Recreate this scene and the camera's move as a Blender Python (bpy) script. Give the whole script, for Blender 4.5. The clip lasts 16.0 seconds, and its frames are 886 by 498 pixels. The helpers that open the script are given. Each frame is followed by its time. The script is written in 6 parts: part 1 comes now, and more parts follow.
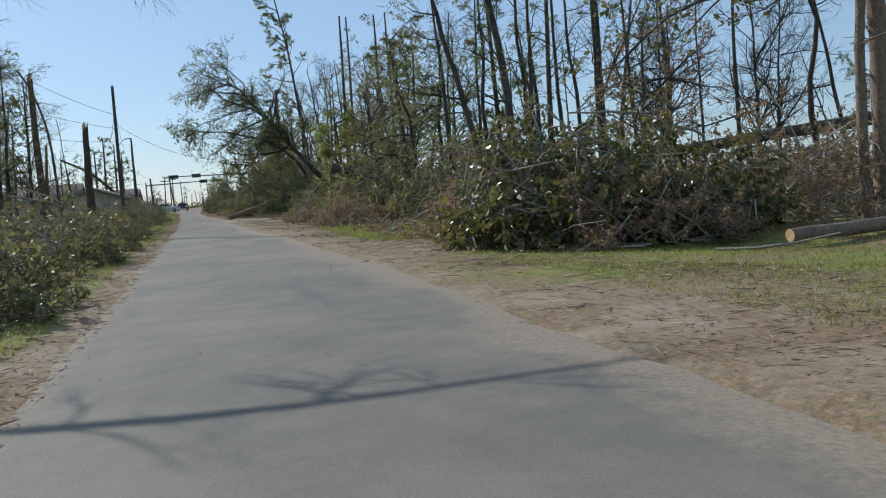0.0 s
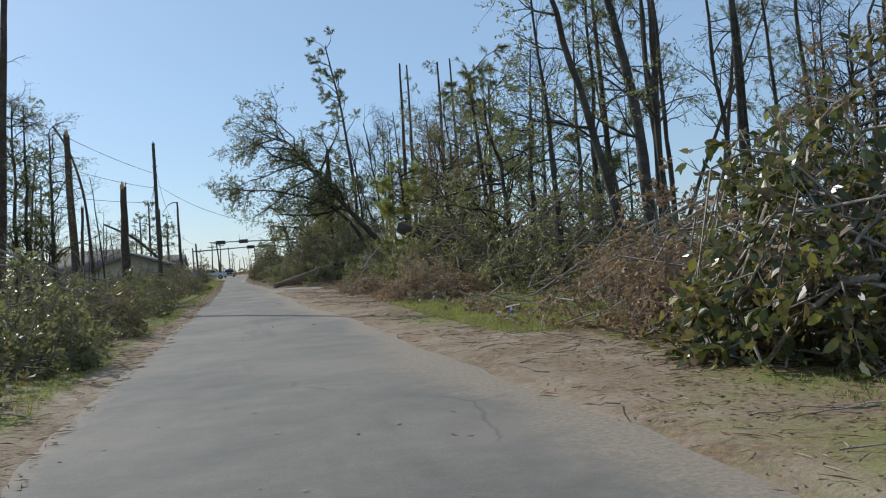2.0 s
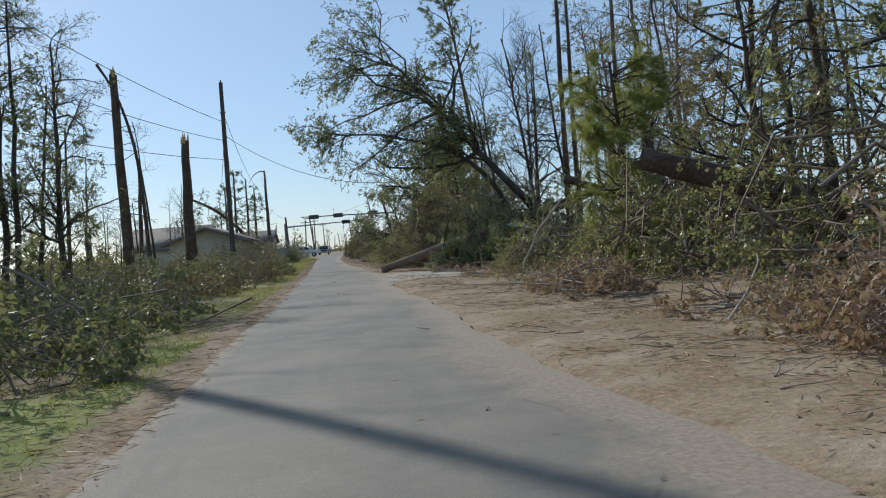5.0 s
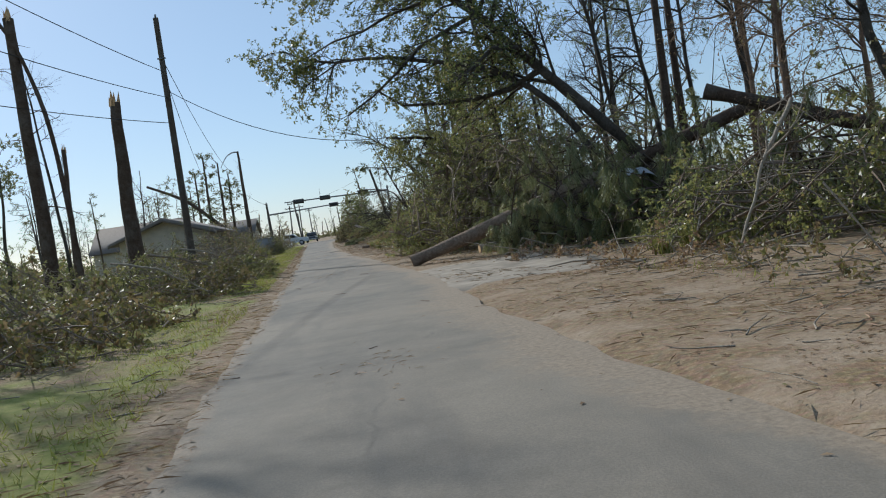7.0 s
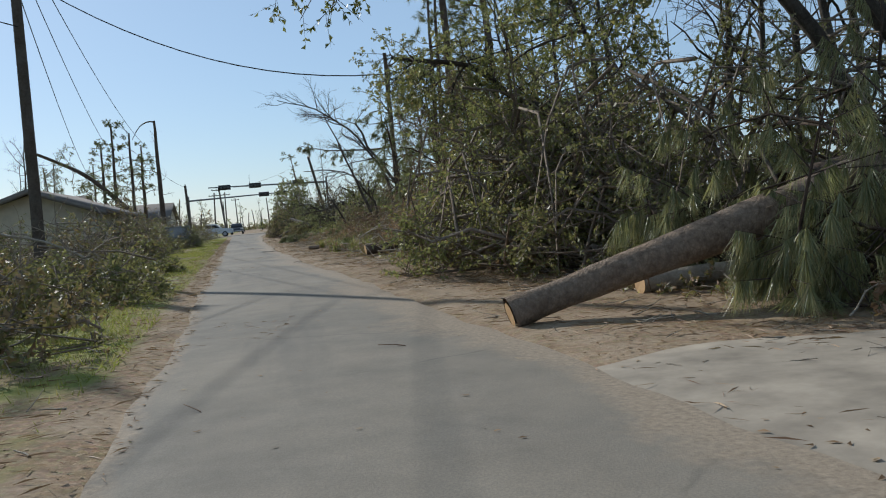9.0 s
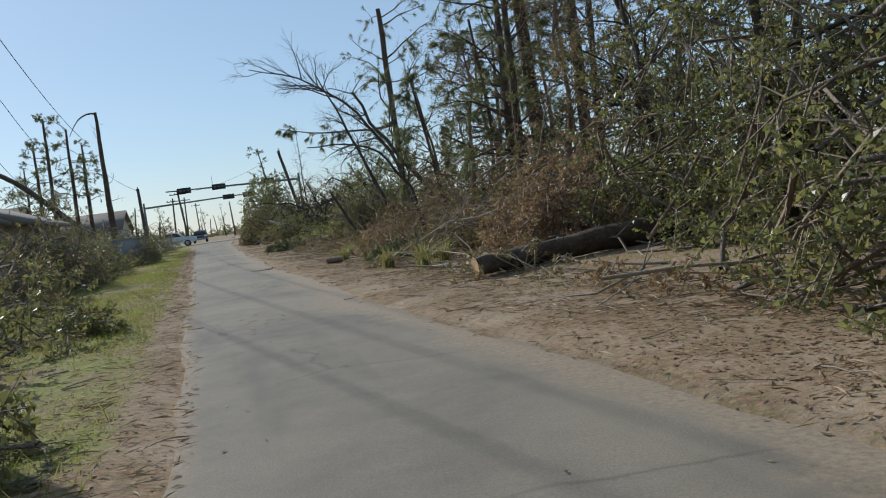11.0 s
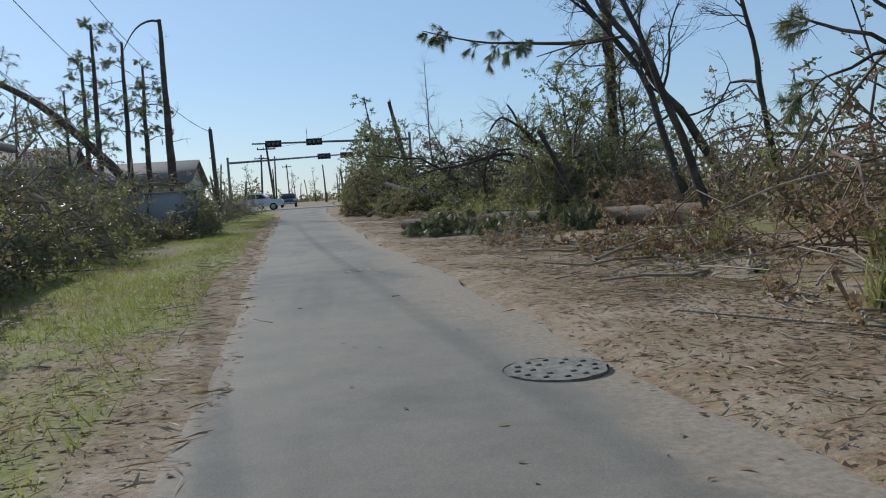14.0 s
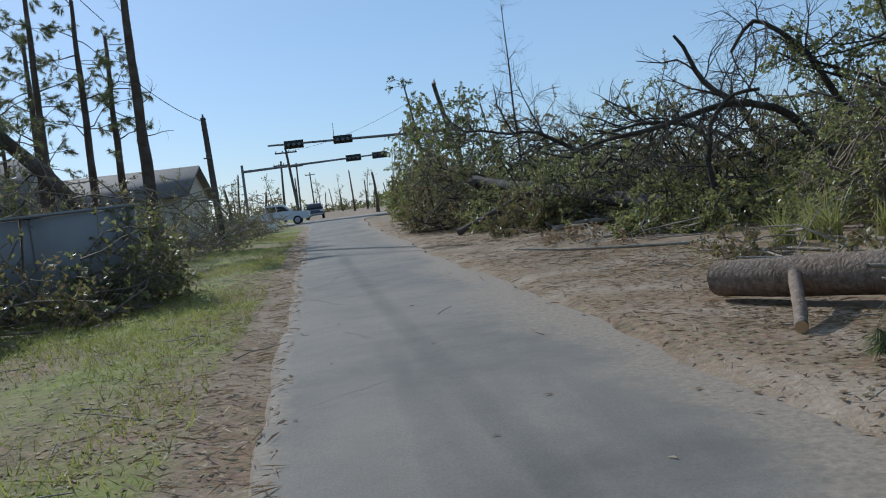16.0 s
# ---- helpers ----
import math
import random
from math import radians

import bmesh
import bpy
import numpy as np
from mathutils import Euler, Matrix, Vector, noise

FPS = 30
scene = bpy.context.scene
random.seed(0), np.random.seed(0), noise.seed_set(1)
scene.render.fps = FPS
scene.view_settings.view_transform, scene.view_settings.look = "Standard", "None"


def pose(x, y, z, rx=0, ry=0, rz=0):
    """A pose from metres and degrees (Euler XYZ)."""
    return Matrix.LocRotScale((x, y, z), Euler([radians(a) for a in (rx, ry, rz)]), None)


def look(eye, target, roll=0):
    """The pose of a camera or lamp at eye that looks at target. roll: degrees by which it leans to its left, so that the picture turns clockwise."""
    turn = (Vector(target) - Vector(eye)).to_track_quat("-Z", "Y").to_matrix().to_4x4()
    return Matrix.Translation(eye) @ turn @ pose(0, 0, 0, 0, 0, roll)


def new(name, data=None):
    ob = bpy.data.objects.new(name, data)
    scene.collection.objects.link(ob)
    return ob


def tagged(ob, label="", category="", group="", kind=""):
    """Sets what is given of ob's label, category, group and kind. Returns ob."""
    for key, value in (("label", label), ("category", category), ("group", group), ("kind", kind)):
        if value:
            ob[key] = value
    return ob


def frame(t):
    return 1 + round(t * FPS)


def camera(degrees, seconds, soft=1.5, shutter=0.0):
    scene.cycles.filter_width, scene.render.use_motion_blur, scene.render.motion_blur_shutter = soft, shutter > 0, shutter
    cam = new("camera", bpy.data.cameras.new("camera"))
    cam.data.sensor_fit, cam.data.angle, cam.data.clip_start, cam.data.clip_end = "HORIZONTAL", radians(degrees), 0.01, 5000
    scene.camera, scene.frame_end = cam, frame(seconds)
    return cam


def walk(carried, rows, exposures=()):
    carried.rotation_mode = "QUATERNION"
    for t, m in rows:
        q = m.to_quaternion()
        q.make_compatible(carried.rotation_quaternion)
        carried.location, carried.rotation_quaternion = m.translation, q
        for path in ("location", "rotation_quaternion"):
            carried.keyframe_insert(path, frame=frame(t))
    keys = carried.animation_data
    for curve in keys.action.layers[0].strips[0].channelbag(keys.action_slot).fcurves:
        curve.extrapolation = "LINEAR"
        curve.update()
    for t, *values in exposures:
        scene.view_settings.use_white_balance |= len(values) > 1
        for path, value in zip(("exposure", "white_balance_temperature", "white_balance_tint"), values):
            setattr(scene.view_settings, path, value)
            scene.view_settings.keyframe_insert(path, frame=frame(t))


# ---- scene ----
cam = camera(55.3, 16.0, 1.1)
PATH = [
    (0, (0.937, 0.761, 1.042), (1.463, 2.685, 0.896), -4.2),
    (0.5, (0.933, 2.183, 1.087), (1.44, 4.118, 1.101), -3.2),
    (1, (0.963, 3.745, 1.069), (1.407, 5.694, 1.116), -2.5),
    (1.5, (1.055, 5.584, 1.047), (1.482, 7.538, 1.084), -2.7),
    (2, (1.2, 7.586, 1.04), (1.635, 9.538, 1.059), -4.1),
    (2.5, (1.322, 9.729, 1.01), (1.74, 11.685, 1.015), -4.1),
    (3, (1.3, 11.976, 1.04), (1.573, 13.957, 1.051), -3.9),
    (3.5, (1.316, 14.462, 1.031), (1.577, 16.445, 1.028), -4.0),
    (4, (1.264, 17.211, 1.009), (1.518, 19.194, 1.006), -3.4),
    (4.2, (1.216, 18.338, 1.013), (1.453, 20.324, 1.008), -3.9),
    (6.3, (0.752, 30.266, 1.05), (0.981, 32.252, 0.981), -6.3),
    (6.5, (0.7, 31.487, 1.046), (0.93, 33.473, 0.97), -7.4),
    (7, (0.544, 34.688, 1.036), (0.782, 36.673, 0.959), -8.7),
    (7.5, (0.388, 37.803, 1.04), (0.702, 39.776, 0.949), -7.6),
    (8, (0.264, 40.985, 1.053), (0.648, 42.946, 0.957), -5.1),
    (8.5, (0.201, 44.085, 1.068), (0.598, 46.043, 0.972), -5.7),
    (9, (0.086, 46.925, 1.046), (0.495, 48.881, 0.955), -4.8),
    (11.3, (-0.726, 60.049, 1.13), (-0.232, 61.984, 1.017), -7.9),
    (11.5, (-0.768, 61.125, 1.122), (-0.276, 63.06, 1.009), -7.4),
    (12, (-0.771, 63.804, 1.074), (-0.326, 65.751, 0.97), -5.5),
    (12.5, (-0.758, 66.74, 1.016), (-0.398, 68.704, 0.894), -5.2),
    (13, (-0.768, 69.9, 0.984), (-0.445, 71.869, 0.848), -4.2),
    (13.5, (-0.815, 73.214, 0.929), (-0.529, 75.19, 0.8), -3.3),
    (14, (-0.985, 76.506, 0.954), (-0.691, 78.48, 0.814), -3.7),
    (14.5, (-1.045, 80.073, 0.892), (-0.784, 82.052, 0.758), -4.0),
    (15, (-1.074, 83.576, 0.99), (-0.861, 85.561, 0.863), -3.1),
    (15.5, (-1.277, 87.243, 0.993), (-1.06, 89.227, 0.865), -5.3),
    (16, (-1.618, 91.024, 1.036), (-1.383, 93.006, 0.908), -6.8),
]
walk(cam, [(t, look(eye, target, roll)) for t, eye, target, roll in PATH], exposures=[(0.0, -0.27, 5900, 8), (4.2, -0.27, 5900, 8), (7.0, -0.27, 6000, 8), (11.5, -0.28, 6150, 8), (14.0, -0.33, 5750, 8), (16.0, -0.37, 5500, 8)])

# ---- light ----
SUN = Vector((-0.435, 0.745, 0.51)).normalized()
world = bpy.data.worlds.new("sky")
scene.world = world
world.use_nodes = True
wn = world.node_tree.nodes
sky = wn.new("ShaderNodeTexSky")
sky.sky_type, sky.sun_disc = "NISHITA", False
sky.sun_elevation = math.asin(SUN.z)
sky.sun_rotation = math.atan2(SUN.x, SUN.y)
sky.air_density, sky.dust_density, sky.ozone_density = 1.0, 0.45, 4.5
wn["Background"].inputs["Strength"].default_value = 0.12
haze = wn.new("ShaderNodeMix")
haze.data_type = "RGBA"
haze.inputs[0].default_value = 0.45
haze.inputs[7].default_value = (4.9, 6.2, 7.3, 1)
world.node_tree.links.new(sky.outputs["Color"], haze.inputs[6])
world.node_tree.links.new(haze.outputs[2], wn["Background"].inputs["Color"])
sun = new("sun", bpy.data.lights.new("sun", "SUN"))
sun.data.energy, sun.data.angle, sun.data.color = 4.6, radians(0.6), (1.0, 0.94, 0.84)
sun.matrix_world = look(SUN * 60, (0, 0, 0))


# ---- materials ----
class Nodes:
    """A small wrapper round a material's node tree."""

    def __init__(self, name, rough=0.8, metal=0.0, spec=0.3):
        self.mat = bpy.data.materials.new(name)
        self.mat.use_nodes = True
        self.tree = self.mat.node_tree
        self.bsdf = self.tree.nodes["Principled BSDF"]
        self.bsdf.inputs["Roughness"].default_value = rough
        self.bsdf.inputs["Metallic"].default_value = metal
        self.bsdf.inputs["Specular IOR Level"].default_value = spec
        self.co = self.add("ShaderNodeTexCoord").outputs["Object"]
        self.geo = self.add("ShaderNodeNewGeometry")

    def add(self, kind):
        return self.tree.nodes.new(kind)

    def link(self, a, b):
        self.tree.links.new(a, b)

    def noise(self, scale, detail=4.0, rough=0.6, stretch=None, vec=None):
        n = self.add("ShaderNodeTexNoise")
        n.inputs["Scale"].default_value, n.inputs["Detail"].default_value = scale, detail
        n.inputs["Roughness"].default_value = rough
        src = vec or self.co
        if stretch:
            m = self.add("ShaderNodeMapping")
            m.inputs["Scale"].default_value = stretch
            self.link(src, m.inputs["Vector"])
            src = m.outputs["Vector"]
        self.link(src, n.inputs["Vector"])
        return n.outputs["Fac"]

    def colours(self, scale, detail):
        n = self.add("ShaderNodeTexNoise")
        n.inputs["Scale"].default_value, n.inputs["Detail"].default_value = scale, detail
        self.link(self.co, n.inputs["Vector"])
        return n.outputs["Color"]

    def voronoi(self, scale, feature="F1", out="Distance", stretch=None, vec=None):
        n = self.add("ShaderNodeTexVoronoi")
        n.feature = feature
        n.inputs["Scale"].default_value = scale
        src = vec or self.co
        if stretch:
            m = self.add("ShaderNodeMapping")
            m.inputs["Scale"].default_value = stretch
            self.link(src, m.inputs["Vector"])
            src = m.outputs["Vector"]
        self.link(src, n.inputs["Vector"])
        return n.outputs[out]

    def attribute(self, name):
        n = self.add("ShaderNodeAttribute")
        n.attribute_name = name
        return n.outputs["Fac"]

    def ramp(self, fac, stops):
        r = self.add("ShaderNodeValToRGB")
        e = r.color_ramp.elements
        while len(e) < len(stops):
            e.new(0.5)
        for el, (p, c) in zip(e, stops):
            el.position = p
            el.color = (*c, 1) if len(c) == 3 else c
        self.link(fac, r.inputs["Fac"])
        return r.outputs["Color"]

    def grey(self, fac, lo, hi):
        return self.ramp(fac, [(lo, (0, 0, 0)), (hi, (1, 1, 1))])

    def mix(self, fac, a, b, mode="MIX"):
        m = self.add("ShaderNodeMix")
        m.data_type, m.blend_type = "RGBA", mode
        for value, socket in ((fac, m.inputs[0]), (a, m.inputs[6]), (b, m.inputs[7])):
            if isinstance(value, (int, float)):
                socket.default_value = value
            elif isinstance(value, tuple):
                socket.default_value = (*value, 1)
            else:
                self.link(value, socket)
        return m.outputs[2]

    def colour(self, c):
        if isinstance(c, tuple):
            self.bsdf.inputs["Base Color"].default_value = (*c, 1)
        else:
            self.link(c, self.bsdf.inputs["Base Color"])

    def bump(self, fac, strength, distance=0.02):
        b = self.add("ShaderNodeBump")
        b.inputs["Strength"].default_value, b.inputs["Distance"].default_value = strength, distance
        self.link(fac, b.inputs["Height"])
        self.link(b.outputs["Normal"], self.bsdf.inputs["Normal"])

    def rough(self, fac, lo, hi):
        m = self.add("ShaderNodeMapRange")
        m.inputs["To Min"].default_value, m.inputs["To Max"].default_value = lo, hi
        self.link(fac, m.inputs["Value"])
        self.link(m.outputs["Result"], self.bsdf.inputs["Roughness"])


def plain(name, c, rough=0.6, metal=0.0, spec=0.4, vary=0.15, scale=6.0):
    n = Nodes(name, rough, metal, spec)
    dark = tuple(v * (1 - vary) for v in c)
    light = tuple(min(1, v * (1 + vary)) for v in c)
    f = n.noise(scale, 6)
    n.colour(n.ramp(f, [(0.3, dark), (0.7, light)]))
    n.rough(f, rough * 0.8, min(1, rough * 1.15))
    return n.mat


def leaf_material(name, stops, gloss=0.45, through_light=0.5, spec=0.4):
    """Leaves: each its own tint, part of the light shining through."""
    n = Nodes(name, gloss, 0, spec)
    tint = n.ramp(n.geo.outputs["Random Per Island"], stops)
    tint = n.mix(n.grey(n.noise(0.7, 3), 0.35, 0.65), tint, n.mix(0.3, tint, (0.07, 0.07, 0.025)))
    n.colour(tint)
    t = n.add("ShaderNodeBsdfTranslucent")
    n.link(n.mix(0.35, tint, (0.4, 0.38, 0.1)), t.inputs["Color"])
    m = n.add("ShaderNodeMixShader")
    m.inputs["Fac"].default_value = through_light
    n.link(n.bsdf.outputs["BSDF"], m.inputs[1])
    n.link(t.outputs["BSDF"], m.inputs[2])
    n.link(m.outputs["Shader"], n.tree.nodes["Material Output"].inputs["Surface"])
    return n.mat


def bark_material(name, dark, light, plate=9.0):
    n = Nodes(name, 0.9, 0, 0.2)
    v = n.voronoi(plate * 2.2, "DISTANCE_TO_EDGE", "Distance", (1, 1, 0.5))
    f = n.noise(18, 7, 0.72)
    g = n.noise(2.2, 5, 0.65)
    base = n.ramp(f, [(0.28, dark), (0.72, light)])
    base = n.mix(n.grey(v, 0.0, 0.1), n.mix(0.4, base, dark), base)
    base = n.mix(n.grey(g, 0.45, 0.65), base, n.mix(0.3, base, (0.22, 0.205, 0.18)))
    n.colour(n.mix(n.grey(n.noise(5, 5), 0.55, 0.7), base, n.mix(0.5, base, dark)))
    n.bump(n.mix(0.5, v, f), 0.9, 0.03)
    return n.mat


BARK_PINE = bark_material("pine_bark", (0.04, 0.028, 0.021), (0.14, 0.096, 0.07))
BARK_GREY = bark_material("grey_bark", (0.032, 0.027, 0.022), (0.11, 0.092, 0.074), 14.0)
BARK_LOG = bark_material("log_bark", (0.1, 0.068, 0.048), (0.36, 0.265, 0.19), 11.0)
BARK_PALE = bark_material("dry_branch_bark", (0.24, 0.2, 0.155), (0.5, 0.43, 0.34), 20.0)
BARK_TWIG = bark_material("grey_brown_twig_bark", (0.14, 0.108, 0.085), (0.36, 0.29, 0.225), 20.0)
BARK_RUST = bark_material("dead_twig_bark", (0.14, 0.09, 0.062), (0.34, 0.235, 0.17), 20.0)

LEAF_GREEN = leaf_material("green_leaves", [(0, (0.085, 0.11, 0.05)), (0.35, (0.15, 0.185, 0.08)), (0.75, (0.23, 0.25, 0.105)), (0.93, (0.32, 0.28, 0.11)), (1, (0.3, 0.19, 0.105))], 0.36, 0.54, 0.5)
LEAF_DARK = leaf_material("glossy_dark_leaves", [(0, (0.05, 0.085, 0.033)), (0.4, (0.1, 0.145, 0.052)), (0.78, (0.18, 0.21, 0.075)), (0.92, (0.38, 0.34, 0.1)), (1, (0.33, 0.2, 0.1))], 0.4, 0.4, 0.5)
LEAF_MAGNOLIA = leaf_material("magnolia_leaves", [(0, (0.035, 0.055, 0.02)), (0.35, (0.07, 0.1, 0.03)), (0.55, (0.13, 0.15, 0.04)), (0.64, (0.38, 0.34, 0.06)), (0.75, (0.17, 0.1, 0.055)), (1, (0.28, 0.19, 0.12))], 0.36, 0.3, 0.5)
LEAF_BROWN = leaf_material("withered_leaves", [(0, (0.180, 0.100, 0.071)), (0.4, (0.334, 0.191, 0.132)), (0.75, (0.486, 0.296, 0.210)), (1, (0.316, 0.256, 0.128))], 0.6, 0.3, 0.3)
LEAF_MIXED = leaf_material("half_withered_leaves", [(0, (0.101, 0.110, 0.044)), (0.3, (0.179, 0.170, 0.071)), (0.5, (0.255, 0.205, 0.097)), (0.7, (0.249, 0.149, 0.099)), (1, (0.384, 0.245, 0.165))], 0.5, 0.3, 0.4)
LEAF_WEED = leaf_material("weed_leaves", [(0, (0.085, 0.1, 0.048)), (0.4, (0.15, 0.165, 0.075)), (0.75, (0.22, 0.225, 0.105)), (1, (0.33, 0.25, 0.16))], 0.48, 0.42, 0.4)
NEEDLES = leaf_material("pine_needles", [(0, (0.065, 0.095, 0.045)), (0.5, (0.125, 0.165, 0.075)), (0.85, (0.22, 0.24, 0.11)), (1, (0.34, 0.27, 0.13))], 0.4, 0.34, 0.45)
NEEDLES_PALE = leaf_material("grey_green_pine_needles", [(0, (0.14, 0.165, 0.085)), (0.5, (0.26, 0.285, 0.15)), (0.85, (0.38, 0.375, 0.2)), (1, (0.42, 0.33, 0.17))], 0.34, 0.48, 0.5)
NEEDLES_YELLOW = leaf_material("yellowing_pine_needles", [(0, (0.16, 0.21, 0.05)), (0.5, (0.29, 0.35, 0.08)), (0.85, (0.42, 0.42, 0.11)), (1, (0.42, 0.3, 0.1))], 0.36, 0.5, 0.45)
GRASS_BLADE = leaf_material("grass_blades", [(0, (0.14, 0.19, 0.04)), (0.5, (0.26, 0.31, 0.06)), (0.8, (0.37, 0.36, 0.1)), (1, (0.42, 0.35, 0.17))], 0.5, 0.5, 0.3)
WEED_BLADE = leaf_material("weed_blades", [(0, (0.14, 0.17, 0.05)), (0.5, (0.24, 0.26, 0.08)), (0.85, (0.36, 0.33, 0.13)), (1, (0.45, 0.37, 0.2))], 0.45, 0.45, 0.4)
LITTER_LEAF = leaf_material("fallen_leaves", [(0, (0.1, 0.06, 0.038)), (0.35, (0.2, 0.12, 0.072)), (0.7, (0.32, 0.21, 0.13)), (0.92, (0.42, 0.32, 0.21)), (1, (0.16, 0.15, 0.06))], 0.75, 0.15, 0.15)
STRAW = leaf_material("pine_straw", [(0, (0.2, 0.1, 0.06)), (0.5, (0.33, 0.19, 0.12)), (1, (0.45, 0.32, 0.2))], 0.6, 0.15, 0.3)


def cut_wood():
    n = Nodes("fresh_cut_wood", 0.7, 0, 0.3)
    f = n.noise(7, 5)
    n.colour(n.ramp(f, [(0.3, (0.42, 0.25, 0.12)), (0.7, (0.62, 0.42, 0.22))]))
    n.bump(n.noise(60, 3), 0.4, 0.01)
    return n.mat


CUT = cut_wood()


def road_material():
    n = Nodes("worn_asphalt", 0.85, 0, 0.25)
    big, mid, fine = n.noise(0.35, 4), n.noise(2.2, 6, 0.7), n.noise(90, 3)
    long_stain = n.noise(1.2, 4, 0.6, (1, 0.12, 1))
    c = n.ramp(mid, [(0.3, (0.155, 0.138, 0.114)), (0.7, (0.24, 0.213, 0.174))])
    c = n.mix(n.grey(big, 0.4, 0.65), c, n.mix(0.6, c, (0.33, 0.28, 0.215)))
    c = n.mix(n.grey(long_stain, 0.56, 0.72), c, n.mix(0.5, c, (0.1, 0.095, 0.088)))
    bend = n.mix(0.22, n.co, n.colours(1.6, 5))
    crack = n.voronoi(0.42, "DISTANCE_TO_EDGE", "Distance", None, bend)
    seam = n.mix(1.0, n.grey(crack, 0.0, 0.006), n.grey(n.noise(0.5, 3), 0.44, 0.5), "LIGHTEN")
    c = n.mix(seam, n.mix(0.45, c, (0.06, 0.055, 0.05)), c)
    wob = n.noise(3, 5)
    c = n.mix(n.grey(fine, 0.35, 0.7), n.mix(0.35, c, (0.08, 0.075, 0.07)), c)
    dust = n.mix(1.0, n.attribute("dust"), n.noise(3.5, 7, 0.7), "OVERLAY")
    sand = n.ramp(n.noise(26, 5, 0.7), [(0.3, (0.2, 0.158, 0.115)), (0.7, (0.36, 0.29, 0.215))])
    n.colour(n.mix(n.grey(dust, 0.3, 0.62), c, sand))
    n.bump(n.mix(0.3, fine, wob), 0.35, 0.01)
    return n.mat


def ground_material():
    n = Nodes("grass_and_litter_ground", 0.95, 0, 0.15)
    f, g, bits = n.noise(5, 7, 0.7), n.noise(0.6, 4), n.voronoi(22, "F1", "Color")
    grass = n.ramp(f, [(0.25, (0.09, 0.11, 0.03)), (0.5, (0.2, 0.215, 0.055)), (0.75, (0.31, 0.28, 0.11))])
    litter = n.ramp(n.noise(16, 6, 0.75), [(0.25, (0.1, 0.07, 0.045)), (0.5, (0.235, 0.165, 0.1)), (0.75, (0.42, 0.315, 0.2))])
    litter = n.mix(0.08, litter, n.mix(1.0, litter, bits, "OVERLAY"))
    sand = n.ramp(n.noise(18, 6, 0.7), [(0.25, (0.22, 0.16, 0.11)), (0.5, (0.34, 0.262, 0.185)), (0.8, (0.47, 0.385, 0.29))])
    wild = n.mix(n.grey(g, 0.42, 0.62), grass, litter)
    s = n.mix(1.0, n.attribute("soil"), n.noise(2.6, 6, 0.7), "OVERLAY")
    c = n.mix(n.grey(s, 0.28, 0.55), wild, n.mix(n.grey(n.noise(1.1, 5), 0.36, 0.56), sand, litter))
    n.colour(c)
    n.bump(n.mix(0.5, f, n.noise(40, 4)), 0.5, 0.03)
    return n.mat


ROAD, GROUND = road_material(), ground_material()
SLAB = plain("dusty_concrete", (0.31, 0.265, 0.21), 0.9, 0, 0.2, 0.35, 2.2)
POLE_WOOD = bark_material("weathered_pole_wood", (0.06, 0.048, 0.038), (0.15, 0.122, 0.1), 30.0)
STEEL = plain("dull_galvanised_steel", (0.15, 0.155, 0.16), 0.6, 0.4)
SIGNAL_BLACK = plain("signal_black_paint", (0.02, 0.021, 0.022), 0.5)
CABLE = plain("cable_black", (0.015, 0.015, 0.016), 0.7)
STUCCO = plain("pale_stucco_wall", (0.52, 0.46, 0.36), 0.9, vary=0.12, scale=3)
WALL_GREY = plain("grey_rendered_wall", (0.27, 0.27, 0.265), 0.85, vary=0.08, scale=2)
ROOFING = plain("grey_brown_shingle", (0.15, 0.13, 0.115), 0.95, vary=0.3, scale=9)
FASCIA = plain("weathered_fascia_board", (0.17, 0.15, 0.13), 0.8)
TRIM_PAINT = plain("white_trim_paint", (0.7, 0.68, 0.63), 0.6)
WINDOW_GLASS = plain("dark_window_glass", (0.03, 0.035, 0.04), 0.08, 0, 0.8)


# ---- meshes from arrays ----
def unit(v):
    return v / np.maximum(np.linalg.norm(v, axis=-1, keepdims=True), 1e-9)


def mesh_of(name, pieces, material, smooth=False, attributes=None):
    """One mesh from pieces (vertices n x 3, faces m x k)."""
    me = bpy.data.meshes.new(name)
    vs, loops, totals, off = [], [], [], 0
    for v, f in pieces:
        vs.append(v.reshape(-1, 3))
        loops.append((f + off).ravel())
        totals.append(np.full(len(f), f.shape[1], dtype=np.int32))
        off += len(vs[-1])
    v, lo, tot = np.concatenate(vs), np.concatenate(loops).astype(np.int32), np.concatenate(totals)
    me.vertices.add(len(v))
    me.vertices.foreach_set("co", v.astype(np.float32).ravel())
    me.loops.add(len(lo))
    me.loops.foreach_set("vertex_index", lo)
    me.polygons.add(len(tot))
    me.polygons.foreach_set("loop_start", np.concatenate(([0], np.cumsum(tot)[:-1])).astype(np.int32))
    me.polygons.foreach_set("loop_total", tot)
    if smooth:
        me.polygons.foreach_set("use_smooth", np.ones(len(tot), dtype=bool))
    for key, values in (attributes or {}).items():
        me.attributes.new(key, "FLOAT", "POINT").data.foreach_set("value", values.astype(np.float32))
    me.update(calc_edges=True)
    me.materials.append(material)
    return me


def thing(name, base, label, category, group="", kind=""):
    ob = new(name)
    ob.empty_display_size = 0.2
    ob.matrix_world = pose(*base)
    return tagged(ob, label, category, group, kind)


